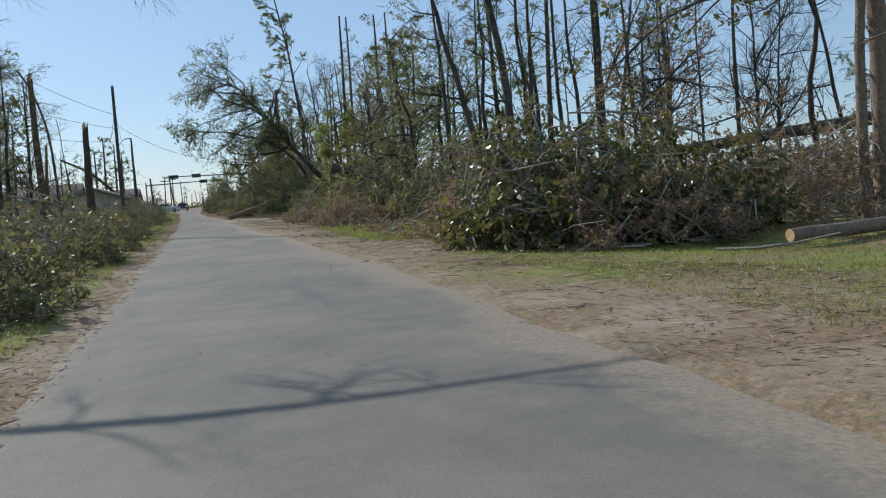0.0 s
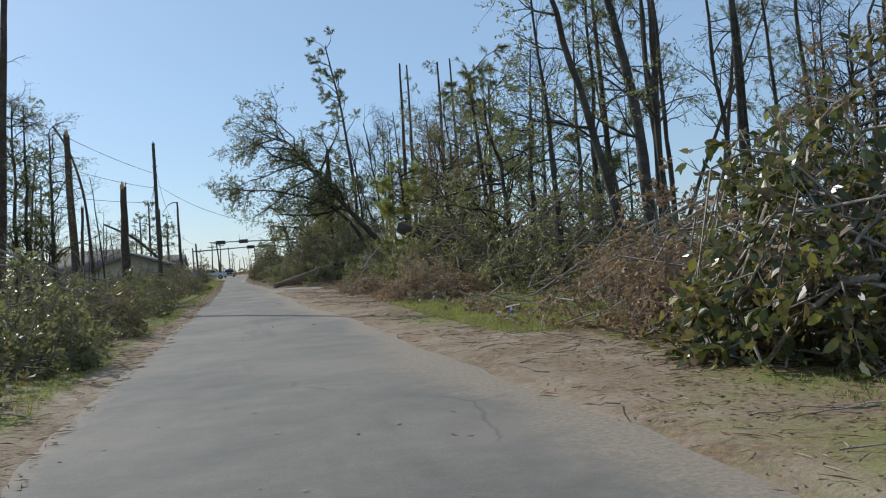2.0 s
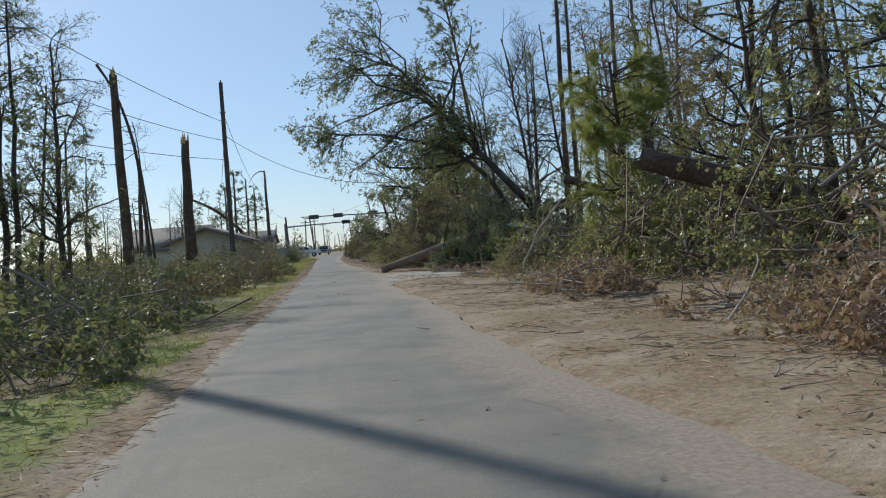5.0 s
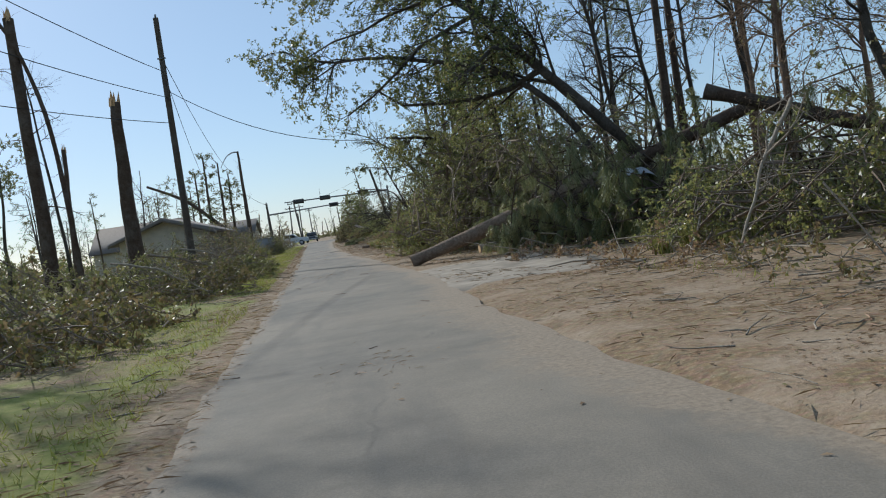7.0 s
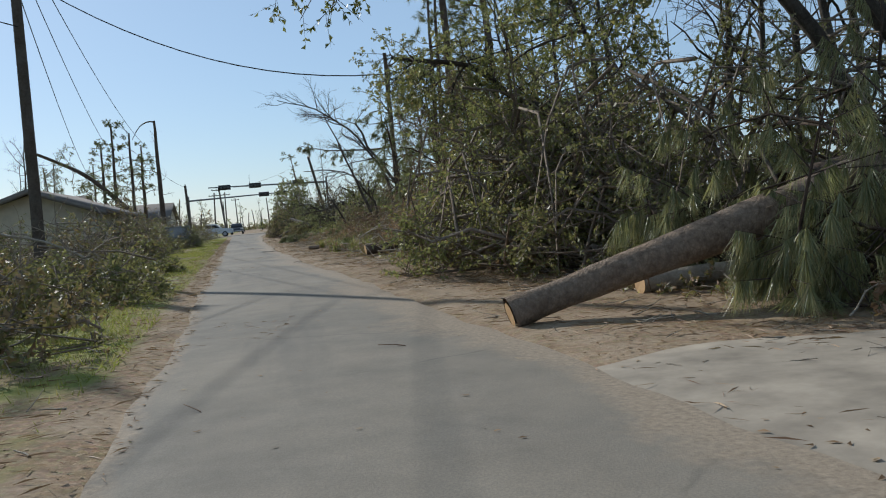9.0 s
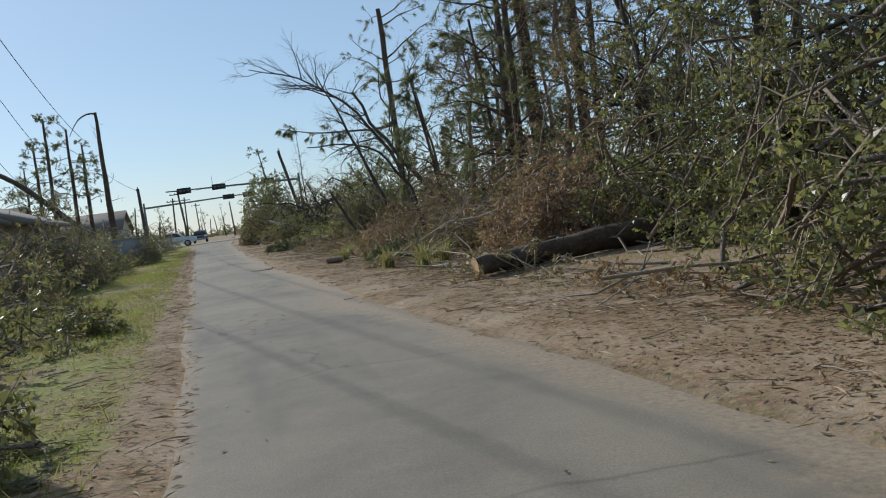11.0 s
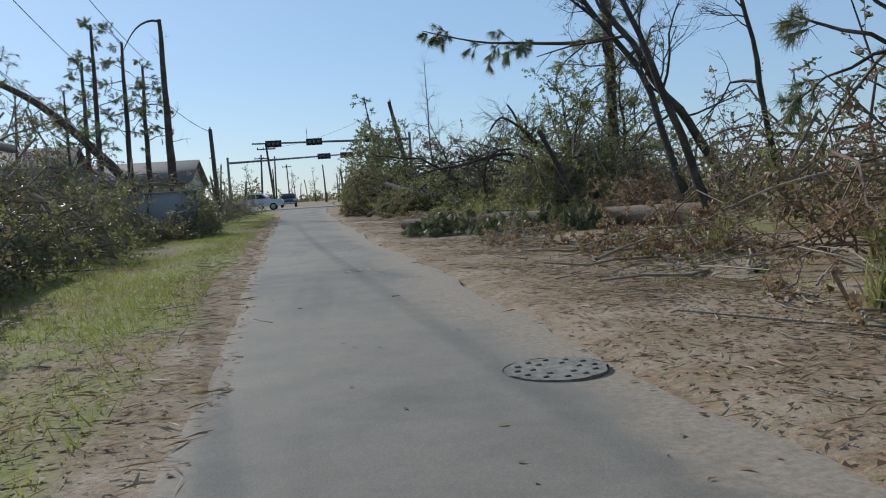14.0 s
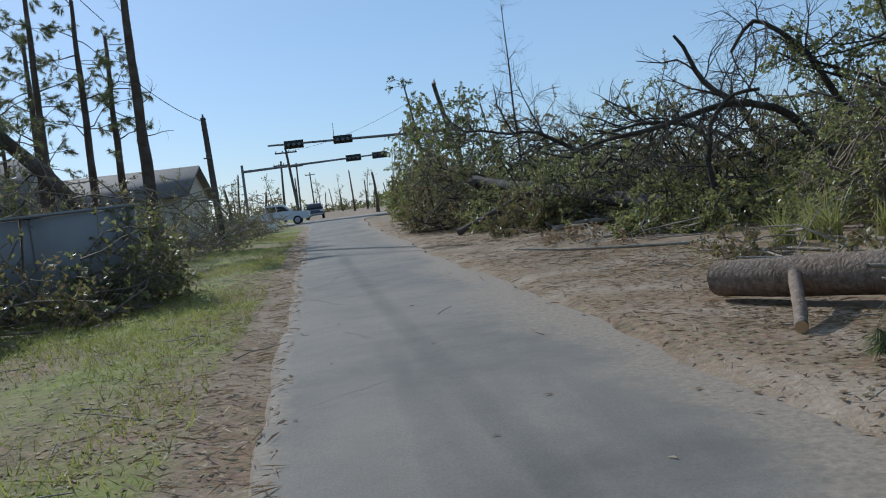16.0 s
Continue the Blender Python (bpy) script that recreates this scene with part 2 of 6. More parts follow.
def part(name, pieces, material, parent, label="", smooth=False, base=None, kind=""):
    """One mesh under a thing; vertices are given in the world and moved to the parent's base."""
    if base is None:
        base = np.array(parent.matrix_basis.translation)
    ob = new(name, mesh_of(name, [(v.reshape(-1, 3) - base, f) for v, f in pieces], material, smooth))
    ob.parent = parent
    if label:
        ob["label"] = label
    if kind:
        ob["kind"] = kind
    return ob


def sweep(P, R, sides=3, rng=None, rough=0.0):
    """Tapered tubes along polylines P (n, k, 3) with radii R (n, k)."""
    n, k = P.shape[:2]
    T = unit(np.gradient(P, axis=1))
    ref = np.eye(3)[np.abs(T).max(axis=1).argmin(axis=1)][:, None]
    U = unit(np.cross(T, np.broadcast_to(ref, T.shape)))
    W = np.cross(T, U)
    a = np.arange(sides) * 2 * np.pi / sides
    rad = R[..., None] * np.ones(sides)
    if rng is not None and rough:
        rad = rad * (1 + rough * rng.standard_normal(rad.shape))
    V = P[:, :, None] + rad[..., None] * (np.cos(a)[:, None] * U[:, :, None] + np.sin(a)[:, None] * W[:, :, None])
    i = np.arange(n * k * sides).reshape(n, k, sides)
    j = np.roll(i, -1, axis=2)
    F = np.stack([i[:, :-1], j[:, :-1], j[:, 1:], i[:, 1:]], axis=-1).reshape(-1, 4)
    return V.reshape(-1, 3), F


def children(rng, P, R, n, span, angle, length, k=4, wander=0.15, trop=(0, 0, 0), thin=0.012):
    """n side shoots on each parent polyline."""
    m, K = P.shape[:2]
    idx = np.repeat(np.arange(m), n)
    c = len(idx)
    t = rng.uniform(span[0], span[1], c) * (K - 1.001)
    i = t.astype(int)
    f = (t - i)[:, None]
    pos = P[idx, i] * (1 - f) + P[idx, i + 1] * f
    rad = R[idx, i] * (1 - f[:, 0]) + R[idx, i + 1] * f[:, 0]
    tan = unit(P[idx, i + 1] - P[idx, i])
    side = rng.standard_normal((c, 3))
    side = unit(side - (side * tan).sum(1, keepdims=True) * tan)
    a = np.radians(rng.uniform(angle[0], angle[1], c))[:, None]
    d = tan * np.cos(a) + side * np.sin(a)
    L = rng.uniform(length[0], length[1], c) * (1.1 - 0.45 * t / (K - 1))
    out = np.empty((c, k, 3))
    out[:, 0] = pos
    for s in range(1, k):
        d = unit(d + wander * rng.standard_normal((c, 3)) + np.array(trop) / (k - 1))
        out[:, s] = out[:, s - 1] + d * (L / (k - 1))[:, None]
    r0 = np.minimum(rad * 0.75, thin * L + 0.003)
    return out, r0[:, None] * np.linspace(1, 0.3, k)


def leaf_blades(rng, P, n, size, droop=0.3, span=(0.25, 1.0), width=0.5, shape=""):
    """Leaves along twigs: small pointed blades, or broad ovals where they are seen close."""
    m, K = P.shape[:2]
    idx = np.repeat(np.arange(m), n)
    c = len(idx)
    t = rng.uniform(span[0], span[1], c) * (K - 1.001)
    i = t.astype(int)
    f = (t - i)[:, None]
    b = P[idx, i] * (1 - f) + P[idx, i + 1] * f
    d = unit(unit(P[idx, i + 1] - P[idx, i]) * 0.6 + rng.standard_normal((c, 3)) * 0.75 + np.array([0, 0, -droop]))
    w = unit(np.cross(d, rng.standard_normal((c, 3))))
    nrm = np.cross(d, w)
    L = (size * rng.uniform(0.6, 1.25, c))[:, None]
    lift = nrm * L * 0.1
    if shape == "oval":
        w = w * L * width * 0.5
        p, q = b + d * L * 0.3 + lift, b + d * L * 0.68 + lift
        V = np.stack([b, p + w * 0.85, q + w * 0.8, b + d * L - lift * 1.2, q - w * 0.8, p - w * 0.85], axis=1)
        return V.reshape(-1, 3), np.arange(c * 6).reshape(c, 6)
    V = np.stack([b, b + d * L * 0.62 + w * L * width * 0.62 + lift, b + d * L * 0.92 - w * L * width * 0.38 - lift], axis=1)
    return V.reshape(-1, 3), np.arange(c * 3).reshape(c, 3)


def needle_tufts(rng, P, n, count=16, length=0.2, width=0.008, droop=0.35, span=(0.55, 1.0), spread=0.5):
    """Brush-like tufts of needles along twigs."""
    m, K = P.shape[:2]
    idx = np.repeat(np.arange(m), n)
    t = rng.uniform(span[0], span[1], len(idx)) * (K - 1.001)
    t[::n] = K - 1.01
    i = t.astype(int)
    f = (t - i)[:, None]
    b = P[idx, i] * (1 - f) + P[idx, i + 1] * f
    tan = unit(P[idx, i + 1] - P[idx, i])
    b, tan = np.repeat(b, count, 0), np.repeat(tan, count, 0)
    c = len(b)
    b = b - tan * rng.uniform(0, 0.55 * length, (c, 1))
    d = unit(tan * (1.1 - 0.6 * droop) + spread * rng.standard_normal((c, 3)) + np.array([0, 0, -droop]))
    w = unit(np.cross(d, rng.standard_normal((c, 3)))) * width
    L = (length * rng.uniform(0.6, 1.15, c))[:, None]
    bend = np.array([0, 0, -0.7 * droop])
    V = np.stack([b - w, b + w, b + d * L + bend * L], axis=1)
    return V.reshape(-1, 3), np.arange(c * 3).reshape(c, 3)


def refine(pts, k, rng, wobble=0.0):
    """A polyline resampled to k points on a smooth curve."""
    pts = np.array(pts, float)
    s = np.concatenate(([0], np.cumsum(np.linalg.norm(np.diff(pts, axis=0), axis=1))))
    u = np.linspace(0, s[-1], k)
    q = np.stack([np.interp(u, s, pts[:, a]) for a in range(3)], axis=1)
    for _ in range(2):
        q[1:-1] = 0.25 * q[:-2] + 0.5 * q[1:-1] + 0.25 * q[2:]
    q[1:-1] += rng.standard_normal((k - 2, 3)) * wobble
    q[1:-1] = 0.27 * q[:-2] + 0.46 * q[1:-1] + 0.27 * q[2:]
    return q


def disc(centre, axis, r, rng, sides=12, dish=0.0):
    """A slightly uneven round end face."""
    axis = unit(np.array(axis, float))
    ref = np.array([0, 0, 1.0]) if abs(axis[2]) < 0.9 else np.array([1.0, 0, 0])
    u = unit(np.cross(axis, ref))
    w = np.cross(axis, u)
    a = np.arange(sides) * 2 * np.pi / sides
    c = np.array(centre, float)
    rim = c + r * (np.cos(a)[:, None] * u + np.sin(a)[:, None] * w) * rng.uniform(0.93, 1.03, sides)[:, None]
    V = np.concatenate([rim, [c + axis * dish]])
    i = np.arange(sides)
    return V, np.stack([i, np.roll(i, -1), np.full(sides, sides)], axis=1)


def splinters(top, axis, r, rng, n=9, length=0.5):
    """Torn wood spikes at a break."""
    axis = unit(np.array(axis, float))
    off = rng.standard_normal((n, 3))
    off = unit(off - (off @ axis)[:, None] * axis) * r * rng.uniform(0.2, 0.95, (n, 1))
    b = np.array(top) + off - axis * 0.15
    e = b + axis * rng.uniform(0.3, 1, (n, 1)) * length + off * 0.3
    P = np.stack([b, (b + e) / 2, e], axis=1)
    return sweep(P, np.array([0.4, 0.26, 0.03]) * r * np.ones((n, 1)), 4)


def ground_z(x, y):
    """Height of the ground away from the road."""
    x, y = np.asarray(x, float), np.asarray(y, float)
    return 0.05 * np.sin(x * 0.9 + 0.4 * y) * np.sin(0.31 * y - 0.2 * x) + 0.02 * np.sin(2.3 * x + 1.7 * y)


def tree(name, pts, r0, r1, seed, label, limb=None, twig=None, spray=None, leaf=None, bark=None, category="tree", group="", end="", start="", k=16, sides=9, wobble=0.05, rough=0.06, trop=(0, 0, 0.1), near=False):
    """A trunk along pts with limbs, twigs, sprays and leaves.
    limb, twig, spray: (number, from, to, least angle, most angle, least length, most length)."""
    rng = np.random.default_rng(seed)
    P = refine(pts, k, rng, wobble * r0 * 3)
    R = np.linspace(r0, r1, k)
    if end != "cut" and end != "log":
        R[0] *= 1.35
        R[1] *= 1.1
    ob = thing(name, (pts[0][0], pts[0][1], max(0.0, pts[0][2])), label, category, group)
    bark = bark or BARK_PINE
    V, F = sweep(P[None], R[None], sides, rng, rough)
    part("trunk", [(V, F)], bark, ob, smooth=True)
    if end == "broken":
        part("splintered_top", [splinters(P[-1], P[-1] - P[-2], max(r1, 0.05), rng, 10, 0.35 + 2 * r1)], CUT, ob, "torn pale wood")
    if end in ("cut", "log"):
        part("cut_end", [disc(P[-1] + unit(P[-1] - P[-2]) * 0.004, P[-1] - P[-2], r1, rng)], CUT, ob, "sawn pale wood")
    if start == "cut":
        part("cut_end", [disc(P[0] + unit(P[0] - P[1]) * 0.004, P[0] - P[1], r0 * 1.0, rng)], CUT, ob, "sawn pale wood")
    wood, last = [], (P[None], R[None])
    if limb:
        n, a, b, c, d, e, f = limb
        lp = children(rng, *last, n, (a, b), (c, d), (e, f), 6, 0.22, trop, 0.016)
        wood.append((*lp, 4))
        last = lp
        if twig:
            n, a, b, c, d, e, f = twig
            last = children(rng, *last, n, (a, b), (c, d), (e, f), 3, 0.24, trop, 0.012)
            wood.append((*last, 3))
            if spray:
                n, a, b, c, d, e, f = spray
                last = children(rng, *last, n, (a, b), (c, d), (e, f), 2, 0.25, (0, 0, 0), 0.009)
                wood.append((*last, 3))
        if near:
            count = limb[0]
            for q in range(count):
                pieces = []
                for lp, lr, s in wood:
                    m = len(lp) // count
                    pieces.append(sweep(lp[q * m:(q + 1) * m], lr[q * m:(q + 1) * m], s))
                part("limb", pieces, bark, ob)
        else:
            part("branchwork", [sweep(*w) for w in wood], bark, ob, kind="stuff")
    if leaf and limb:
        kind, n, size, material = leaf
        if kind == "leaf":
            part("crown", [leaf_blades(rng, last[0], n if near == "broad" else round(n * 1.7), size, shape="oval" if near == "broad" else "")], material, ob, kind="stuff")
        else:
            part("crown", [needle_tufts(rng, last[0], n, size[0], size[1], size[2], 0.25, (0.4, 1.0), 0.6)], material, ob, kind="stuff")
    return ob


def brush(name, centre, size, seed, label, stems=45, twigs=6, leaves=14, leaf=0.09, material=None, bark=None, group="", category="brush", needles=None, lie=0.5, wild=0.25, sprays=0, far=False):
    """A heap of broken branches and leaves: stems rise from the footprint and arch outwards."""
    rng = np.random.default_rng(seed)
    cx, cy = centre
    sx, sy, h = size
    ob = thing(name, (cx, cy, 0), label, category, group)
    a = rng.uniform(0, 2 * np.pi, stems)
    q = np.sqrt(rng.uniform(0, 1, stems))
    bx, by = cx + 0.9 * sx * q * np.cos(a), cy + 0.9 * sy * q * np.sin(a)
    room = np.sqrt(np.maximum(0.12, 1 - q**2))
    z0 = ground_z(bx, by) + h * room * rng.uniform(0, 0.9, stems) ** 1.15
    # most limbs lie at a slant through the heap, a few stand up out of it
    upright = rng.uniform(0, 1, stems) < 0.1 + 0.35 * wild
    turn = a + rng.normal(0, 1.3, stems)
    rise = np.radians(np.where(upright, rng.uniform(30, 80, stems), rng.normal(10, 22, stems) - 14 * lie * q))
    d = np.stack([np.cos(turn) * np.cos(rise), np.sin(turn) * np.cos(rise), np.sin(rise)], axis=1)
    L = min(h, 3.0) * rng.uniform(0.5, 1.1, stems) + 0.35
    k = 5
    P = np.empty((stems, k, 3))
    P[:, 0] = np.stack([bx, by, z0], axis=1) - d * (0.4 * L)[:, None]
    for s in range(1, k):
        d = unit(d + 0.2 * rng.standard_normal((stems, 3)) + np.array([0, 0, -0.06]))
        P[:, s] = P[:, s - 1] + d * (L / (k - 1))[:, None]
    out = ((P[..., 0] - cx) / sx) ** 2 + ((P[..., 1] - cy) / sy) ** 2
    pull = np.minimum(1, 1 / np.sqrt(np.maximum(out, 1e-6)))
    P[..., 0], P[..., 1] = cx + (P[..., 0] - cx) * pull, cy + (P[..., 1] - cy) * pull
    lump = 1 + 0.2 * np.sin(2.7 * P[..., 0] + seed) + 0.16 * np.sin(2.1 * P[..., 1] + 1.7 * seed)
    poke = np.where(upright, rng.uniform(0.9, 1.35, stems), rng.uniform(0.75, 1.0, stems))[:, None]
    P[..., 2] = np.clip(P[..., 2], 0.03, h * lump * poke * np.sqrt(np.clip(1.05 - out, 0.05, 1)))
    R = (0.006 + 0.009 * L)[:, None] * np.linspace(1, 0.3, k)
    tw = children(rng, P, R, twigs, (0.15, 1), (25, 80), (0.25 * min(h, 1.8), 0.55 * min(h, 1.8)), 3 if material is LEAF_MAGNOLIA else 2, 0.3, (0, 0, -0.1), 0.01)
    wood = [sweep(P, R, 3), sweep(*tw, 3)]
    last = tw
    if sprays:
        last = children(rng, *tw, sprays, (0.2, 1), (25, 75), (0.2, 0.45), 2, 0.25, (0, 0, 0), 0.008)
        wood.append(sweep(*last, 3))
    if not far:
        m = max(5, stems // 7)
        a = rng.uniform(0, 2 * np.pi, m)
        q = rng.uniform(0, 0.9, m)
        mid = np.stack([cx + sx * q * np.cos(a), cy + sy * q * np.sin(a), h * rng.uniform(0.1, 0.75, m) * np.sqrt(1 - q**2)], 1)
        way = unit(np.stack([rng.standard_normal(m), rng.standard_normal(m), rng.normal(0.1, 0.4, m)], 1))
        half = rng.uniform(0.4, 1.0, m)[:, None] * min(1.5, 0.7 * (sx + sy) / 2)
        bow = rng.standard_normal((m, 3)) * 0.12
        C = np.stack([mid - way * half, mid - way * half * 0.35 + bow, mid + way * half * 0.35 + bow * 1.3, mid + way * half], 1)
        wood.append(sweep(C, (0.006 + 0.012 * rng.uniform(0, 1, (m, 1)) ** 2) * np.linspace(1.2, 0.5, 4), 4))
    for p in wood:
        p[0][:, 2] = np.maximum(p[0][:, 2], 0.012)
    part("branchwork", wood, bark or BARK_RUST, ob, kind="stuff")
    if needles:
        n, count, length, width = needles
        fol = needle_tufts(rng, last[0], n, count, length, width, 0.9, (0.55, 1.0), 0.34)
        fol[0][:, 2] = np.maximum(fol[0][:, 2], 0.01)
        part("foliage", [fol], material or NEEDLES, ob, kind="stuff")
    elif leaves:
        broad = material is LEAF_MAGNOLIA
        fol = leaf_blades(rng, last[0], leaves if broad else leaves * 2, leaf, shape="oval" if broad else "")
        fol[0][:, 2] = np.maximum(fol[0][:, 2], 0.01)
        part("foliage", [fol], material or LEAF_MIXED, ob, kind="stuff")
    return ob


def box(lo, hi):
    x0, y0, z0 = lo
    x1, y1, z1 = hi
    V = np.array([(x0, y0, z0), (x1, y0, z0), (x1, y1, z0), (x0, y1, z0), (x0, y0, z1), (x1, y0, z1), (x1, y1, z1), (x0, y1, z1)], float)
    F = np.array([(0, 3, 2, 1), (4, 5, 6, 7), (0, 1, 5, 4), (1, 2, 6, 5), (2, 3, 7, 6), (3, 0, 4, 7)])
    return V, F


def soft_box(lo, hi, bevel=0.02):
    """A box with chamfered edges."""
    bm = bmesh.new()
    V, F = box(lo, hi)
    vs = [bm.verts.new(v) for v in V]
    for f in F:
        bm.faces.new([vs[i] for i in f])
    bmesh.ops.bevel(bm, geom=bm.edges[:], offset=bevel, segments=2, affect="EDGES")
    bmesh.ops.triangulate(bm, faces=bm.faces[:])
    bm.verts.index_update()
    out = np.array([v.co[:] for v in bm.verts]), np.array([[v.index for v in f.verts] for f in bm.faces])
    bm.free()
    return out


def tube(a, b, r0, r1=None, sides=10, k=2):
    P = np.linspace(a, b, k)[None]
    V, F = sweep(P, np.linspace(r0, r1 if r1 is not None else r0, k)[None], sides)
    return V, F


# ---- the ground and the road ----
ROAD_Y = [-40, 0, 10, 20, 30, 40, 54, 65, 75, 85, 100, 130, 150, 158]
ROAD_L = [0.3, -0.1, -0.18, -0.3, -0.4, -0.55, -0.8, -1.12, -1.42, -1.75, -2.25, -3.1, -3.6, -5.0]
ROAD_R = [3.4, 3.3, 3.2, 3.05, 2.5, 2.15, 1.95, 1.3, 0.75, 0.4, 0.05, -0.2, 0.1, 1.4]
BRUSH_R = [7.0, 6.5, 5.4, 5.0, 4.8, 4.6, 4.2, 3.4, 2.4, 2.2, 2.2, 2.2, 2.6, 4.0]


def road_left(y):
    return np.interp(y, ROAD_Y, ROAD_L) + 0.03 * np.sin(0.7 * y) + 0.02 * np.sin(2.1 * y + 1) + 0.02 * np.sin(6.7 * y) * np.sin(1.1 * y)


def road_right(y):
    return np.interp(y, ROAD_Y, ROAD_R) + 0.06 * np.sin(0.5 * y + 2) + 0.03 * np.sin(1.7 * y) + 0.03 * np.sin(5.1 * y) * np.sin(0.9 * y)


def grid(xs, ys):
    X, Y = np.meshgrid(xs, ys, indexing="ij")
    i = np.arange(X.size).reshape(X.shape)
    F = np.stack([i[:-1, :-1], i[1:, :-1], i[1:, 1:], i[:-1, 1:]], axis=-1).reshape(-1, 4)
    return X, Y, F


def build_ground():
    far = np.array([18, 25, 40, 70, 120, 250, 600, 1500, 3000.0])
    xs = np.concatenate((-far[::-1], np.arange(-14, 15.1, 0.35), far))
    ys = np.concatenate((-far[::-1], np.arange(-12, 165, 0.85), 165 + far))
    X, Y, F = grid(xs, ys)
    left, right = road_left(Y), road_right(Y)
    out = np.maximum(left - X, X - right)
    near = np.clip((out - 0.2) / 1.6, 0, 1)
    Z = ground_z(X, Y) * near - 0.09 * (1 - np.clip((out + 0.12) / 0.3, 0, 1))
    cross = np.clip((Y - 156) / 2, 0, 1) * np.clip((178 - Y) / 2, 0, 1) * (np.abs(X) < 400)
    Z = Z * (1 - cross) - 0.09 * cross
    foot = np.interp(Y, ROAD_Y, BRUSH_R)
    foot = foot + 3.5 * np.clip((Y - 26) / 6, 0, 1)
    soil_r = np.clip((foot - X) / 0.9 + 0.3, 0, 1) * (X > left)
    patch = np.exp(-((X - 5.0) / 1.6) ** 2 - ((Y - 22.5) / 4.5) ** 2) + np.exp(-((X - 5.6) / 2.2) ** 2 - ((Y - 10.5) / 3.5) ** 2)
    soil_r = soil_r * (1 - np.clip(1.3 * patch, 0, 1))
    soil_l = np.clip(1 - (left - X) / 0.8, 0, 1) * (X <= left) * 0.85
    soil = np.maximum(soil_r, soil_l)
    ob = new("ground", mesh_of("ground", [(np.stack([X, Y, Z], -1).reshape(-1, 3), F)], GROUND, True, {"soil": soil.ravel()}))
    tagged(ob, "rough grass verge with sand, pine straw and fallen leaves", "ground", kind="structure")
    n = 11
    ys = np.arange(-40, 158.01, 0.25)
    s = np.linspace(0, 1, n)
    L, R = road_left(ys), road_right(ys)
    X = L[None] + (R - L)[None] * s[:, None]
    Y = np.broadcast_to(ys, X.shape)
    Z = 0.03 * (1 - (2 * s - 1) ** 2)[:, None] * np.ones_like(X) * 0.6
    i = np.arange(X.size).reshape(X.shape)
    F = np.stack([i[:-1, :-1], i[1:, :-1], i[1:, 1:], i[:-1, 1:]], axis=-1).reshape(-1, 4)
    V = np.stack([X, Y, Z], -1).reshape(-1, 3)
    skirts = []
    for row, dx in ((0, -0.05), (n - 1, 0.05)):
        a = np.stack([X[row], ys, Z[row]], -1)
        b = a + np.array([dx, 0, -0.1])
        m = len(ys)
        q = np.arange(m - 1)
        skirts.append((np.concatenate([a, b]), np.stack([q, q + 1, q + 1 + m, q + m], 1)))
    dl, dr = (X - L[None]), (R[None] - X)
    reach = 1.15 + 0.35 * np.sin(0.45 * Y + 1) + 0.3 * np.sin(1.3 * Y) + 0.15 * np.sin(3.1 * Y + 2)
    dust = np.clip(0.82 - dr / reach, 0, 0.82) + np.clip(0.6 - dl / 0.5, 0, 0.6)
    extra = np.concatenate([np.full(len(v), 0.6) for v, _ in skirts])
    road = new("road", mesh_of("road", [(V, F)] + skirts, ROAD, True, {"dust": np.concatenate([dust.ravel(), extra])}))
    tagged(road, "narrow worn grey asphalt lane with sandy edges", "road", kind="structure")
    V, F = box((-400, 158.004, -0.1), (400, 176, 0.004))
    cross_road = new("crossing_road", mesh_of("crossing_road", [(V, F)], ROAD, False, {"dust": np.zeros(8)}))
    tagged(cross_road, "grey asphalt crossing road at the signals", "road", kind="structure")


build_ground()


def driveway():
    """A worn pale slab that runs from the lane into the brush."""
    X, Y, F = grid(np.linspace(0, 1, 14), np.linspace(46.2, 52.2, 25))
    ragged = 0.25 * np.sin(2.1 * Y) + 0.12 * np.sin(5.3 * Y + 1)
    wx = road_right(Y) - 0.03 + X * (2.5 + ragged)
    wy = Y + 0.18 * np.sin(2.7 * wx) * (np.abs(Y - 49.2) / 3) ** 2
    Z = -0.004 + 0.016 * np.minimum(1, 4 * X)
    Z = np.where((X > 0.99) | (Y < 46.21) | (Y > 52.19), -0.06, Z)
    ob = new("driveway", mesh_of("driveway", [(np.stack([wx, wy, Z], -1).reshape(-1, 3), F)], SLAB, True))
    tagged(ob, "pale dusty concrete driveway strewn with straw", "driveway", kind="structure")


driveway()


# ---- fallen logs ----
def log(name, a, b, r0, r1, seed, label, bark=None, stubs=4, start="cut", end="log"):
    short = np.linalg.norm(np.array(a) - np.array(b)) < 1.0
    return tree(name, [a, tuple((np.array(a) + np.array(b)) / 2 + np.array([0, 0, 0.0 if short else 0.03])), b], r0, r1, seed, label, limb=(stubs, 0.25, 0.95, 50, 85, 0.25, 0.7) if stubs else None, bark=bark or BARK_LOG, category="log", group="fallen logs", end=end, start=start, k=5 if short else 18, sides=12, wobble=0.0 if short else 0.03, rough=0.06 if short else 0.035)


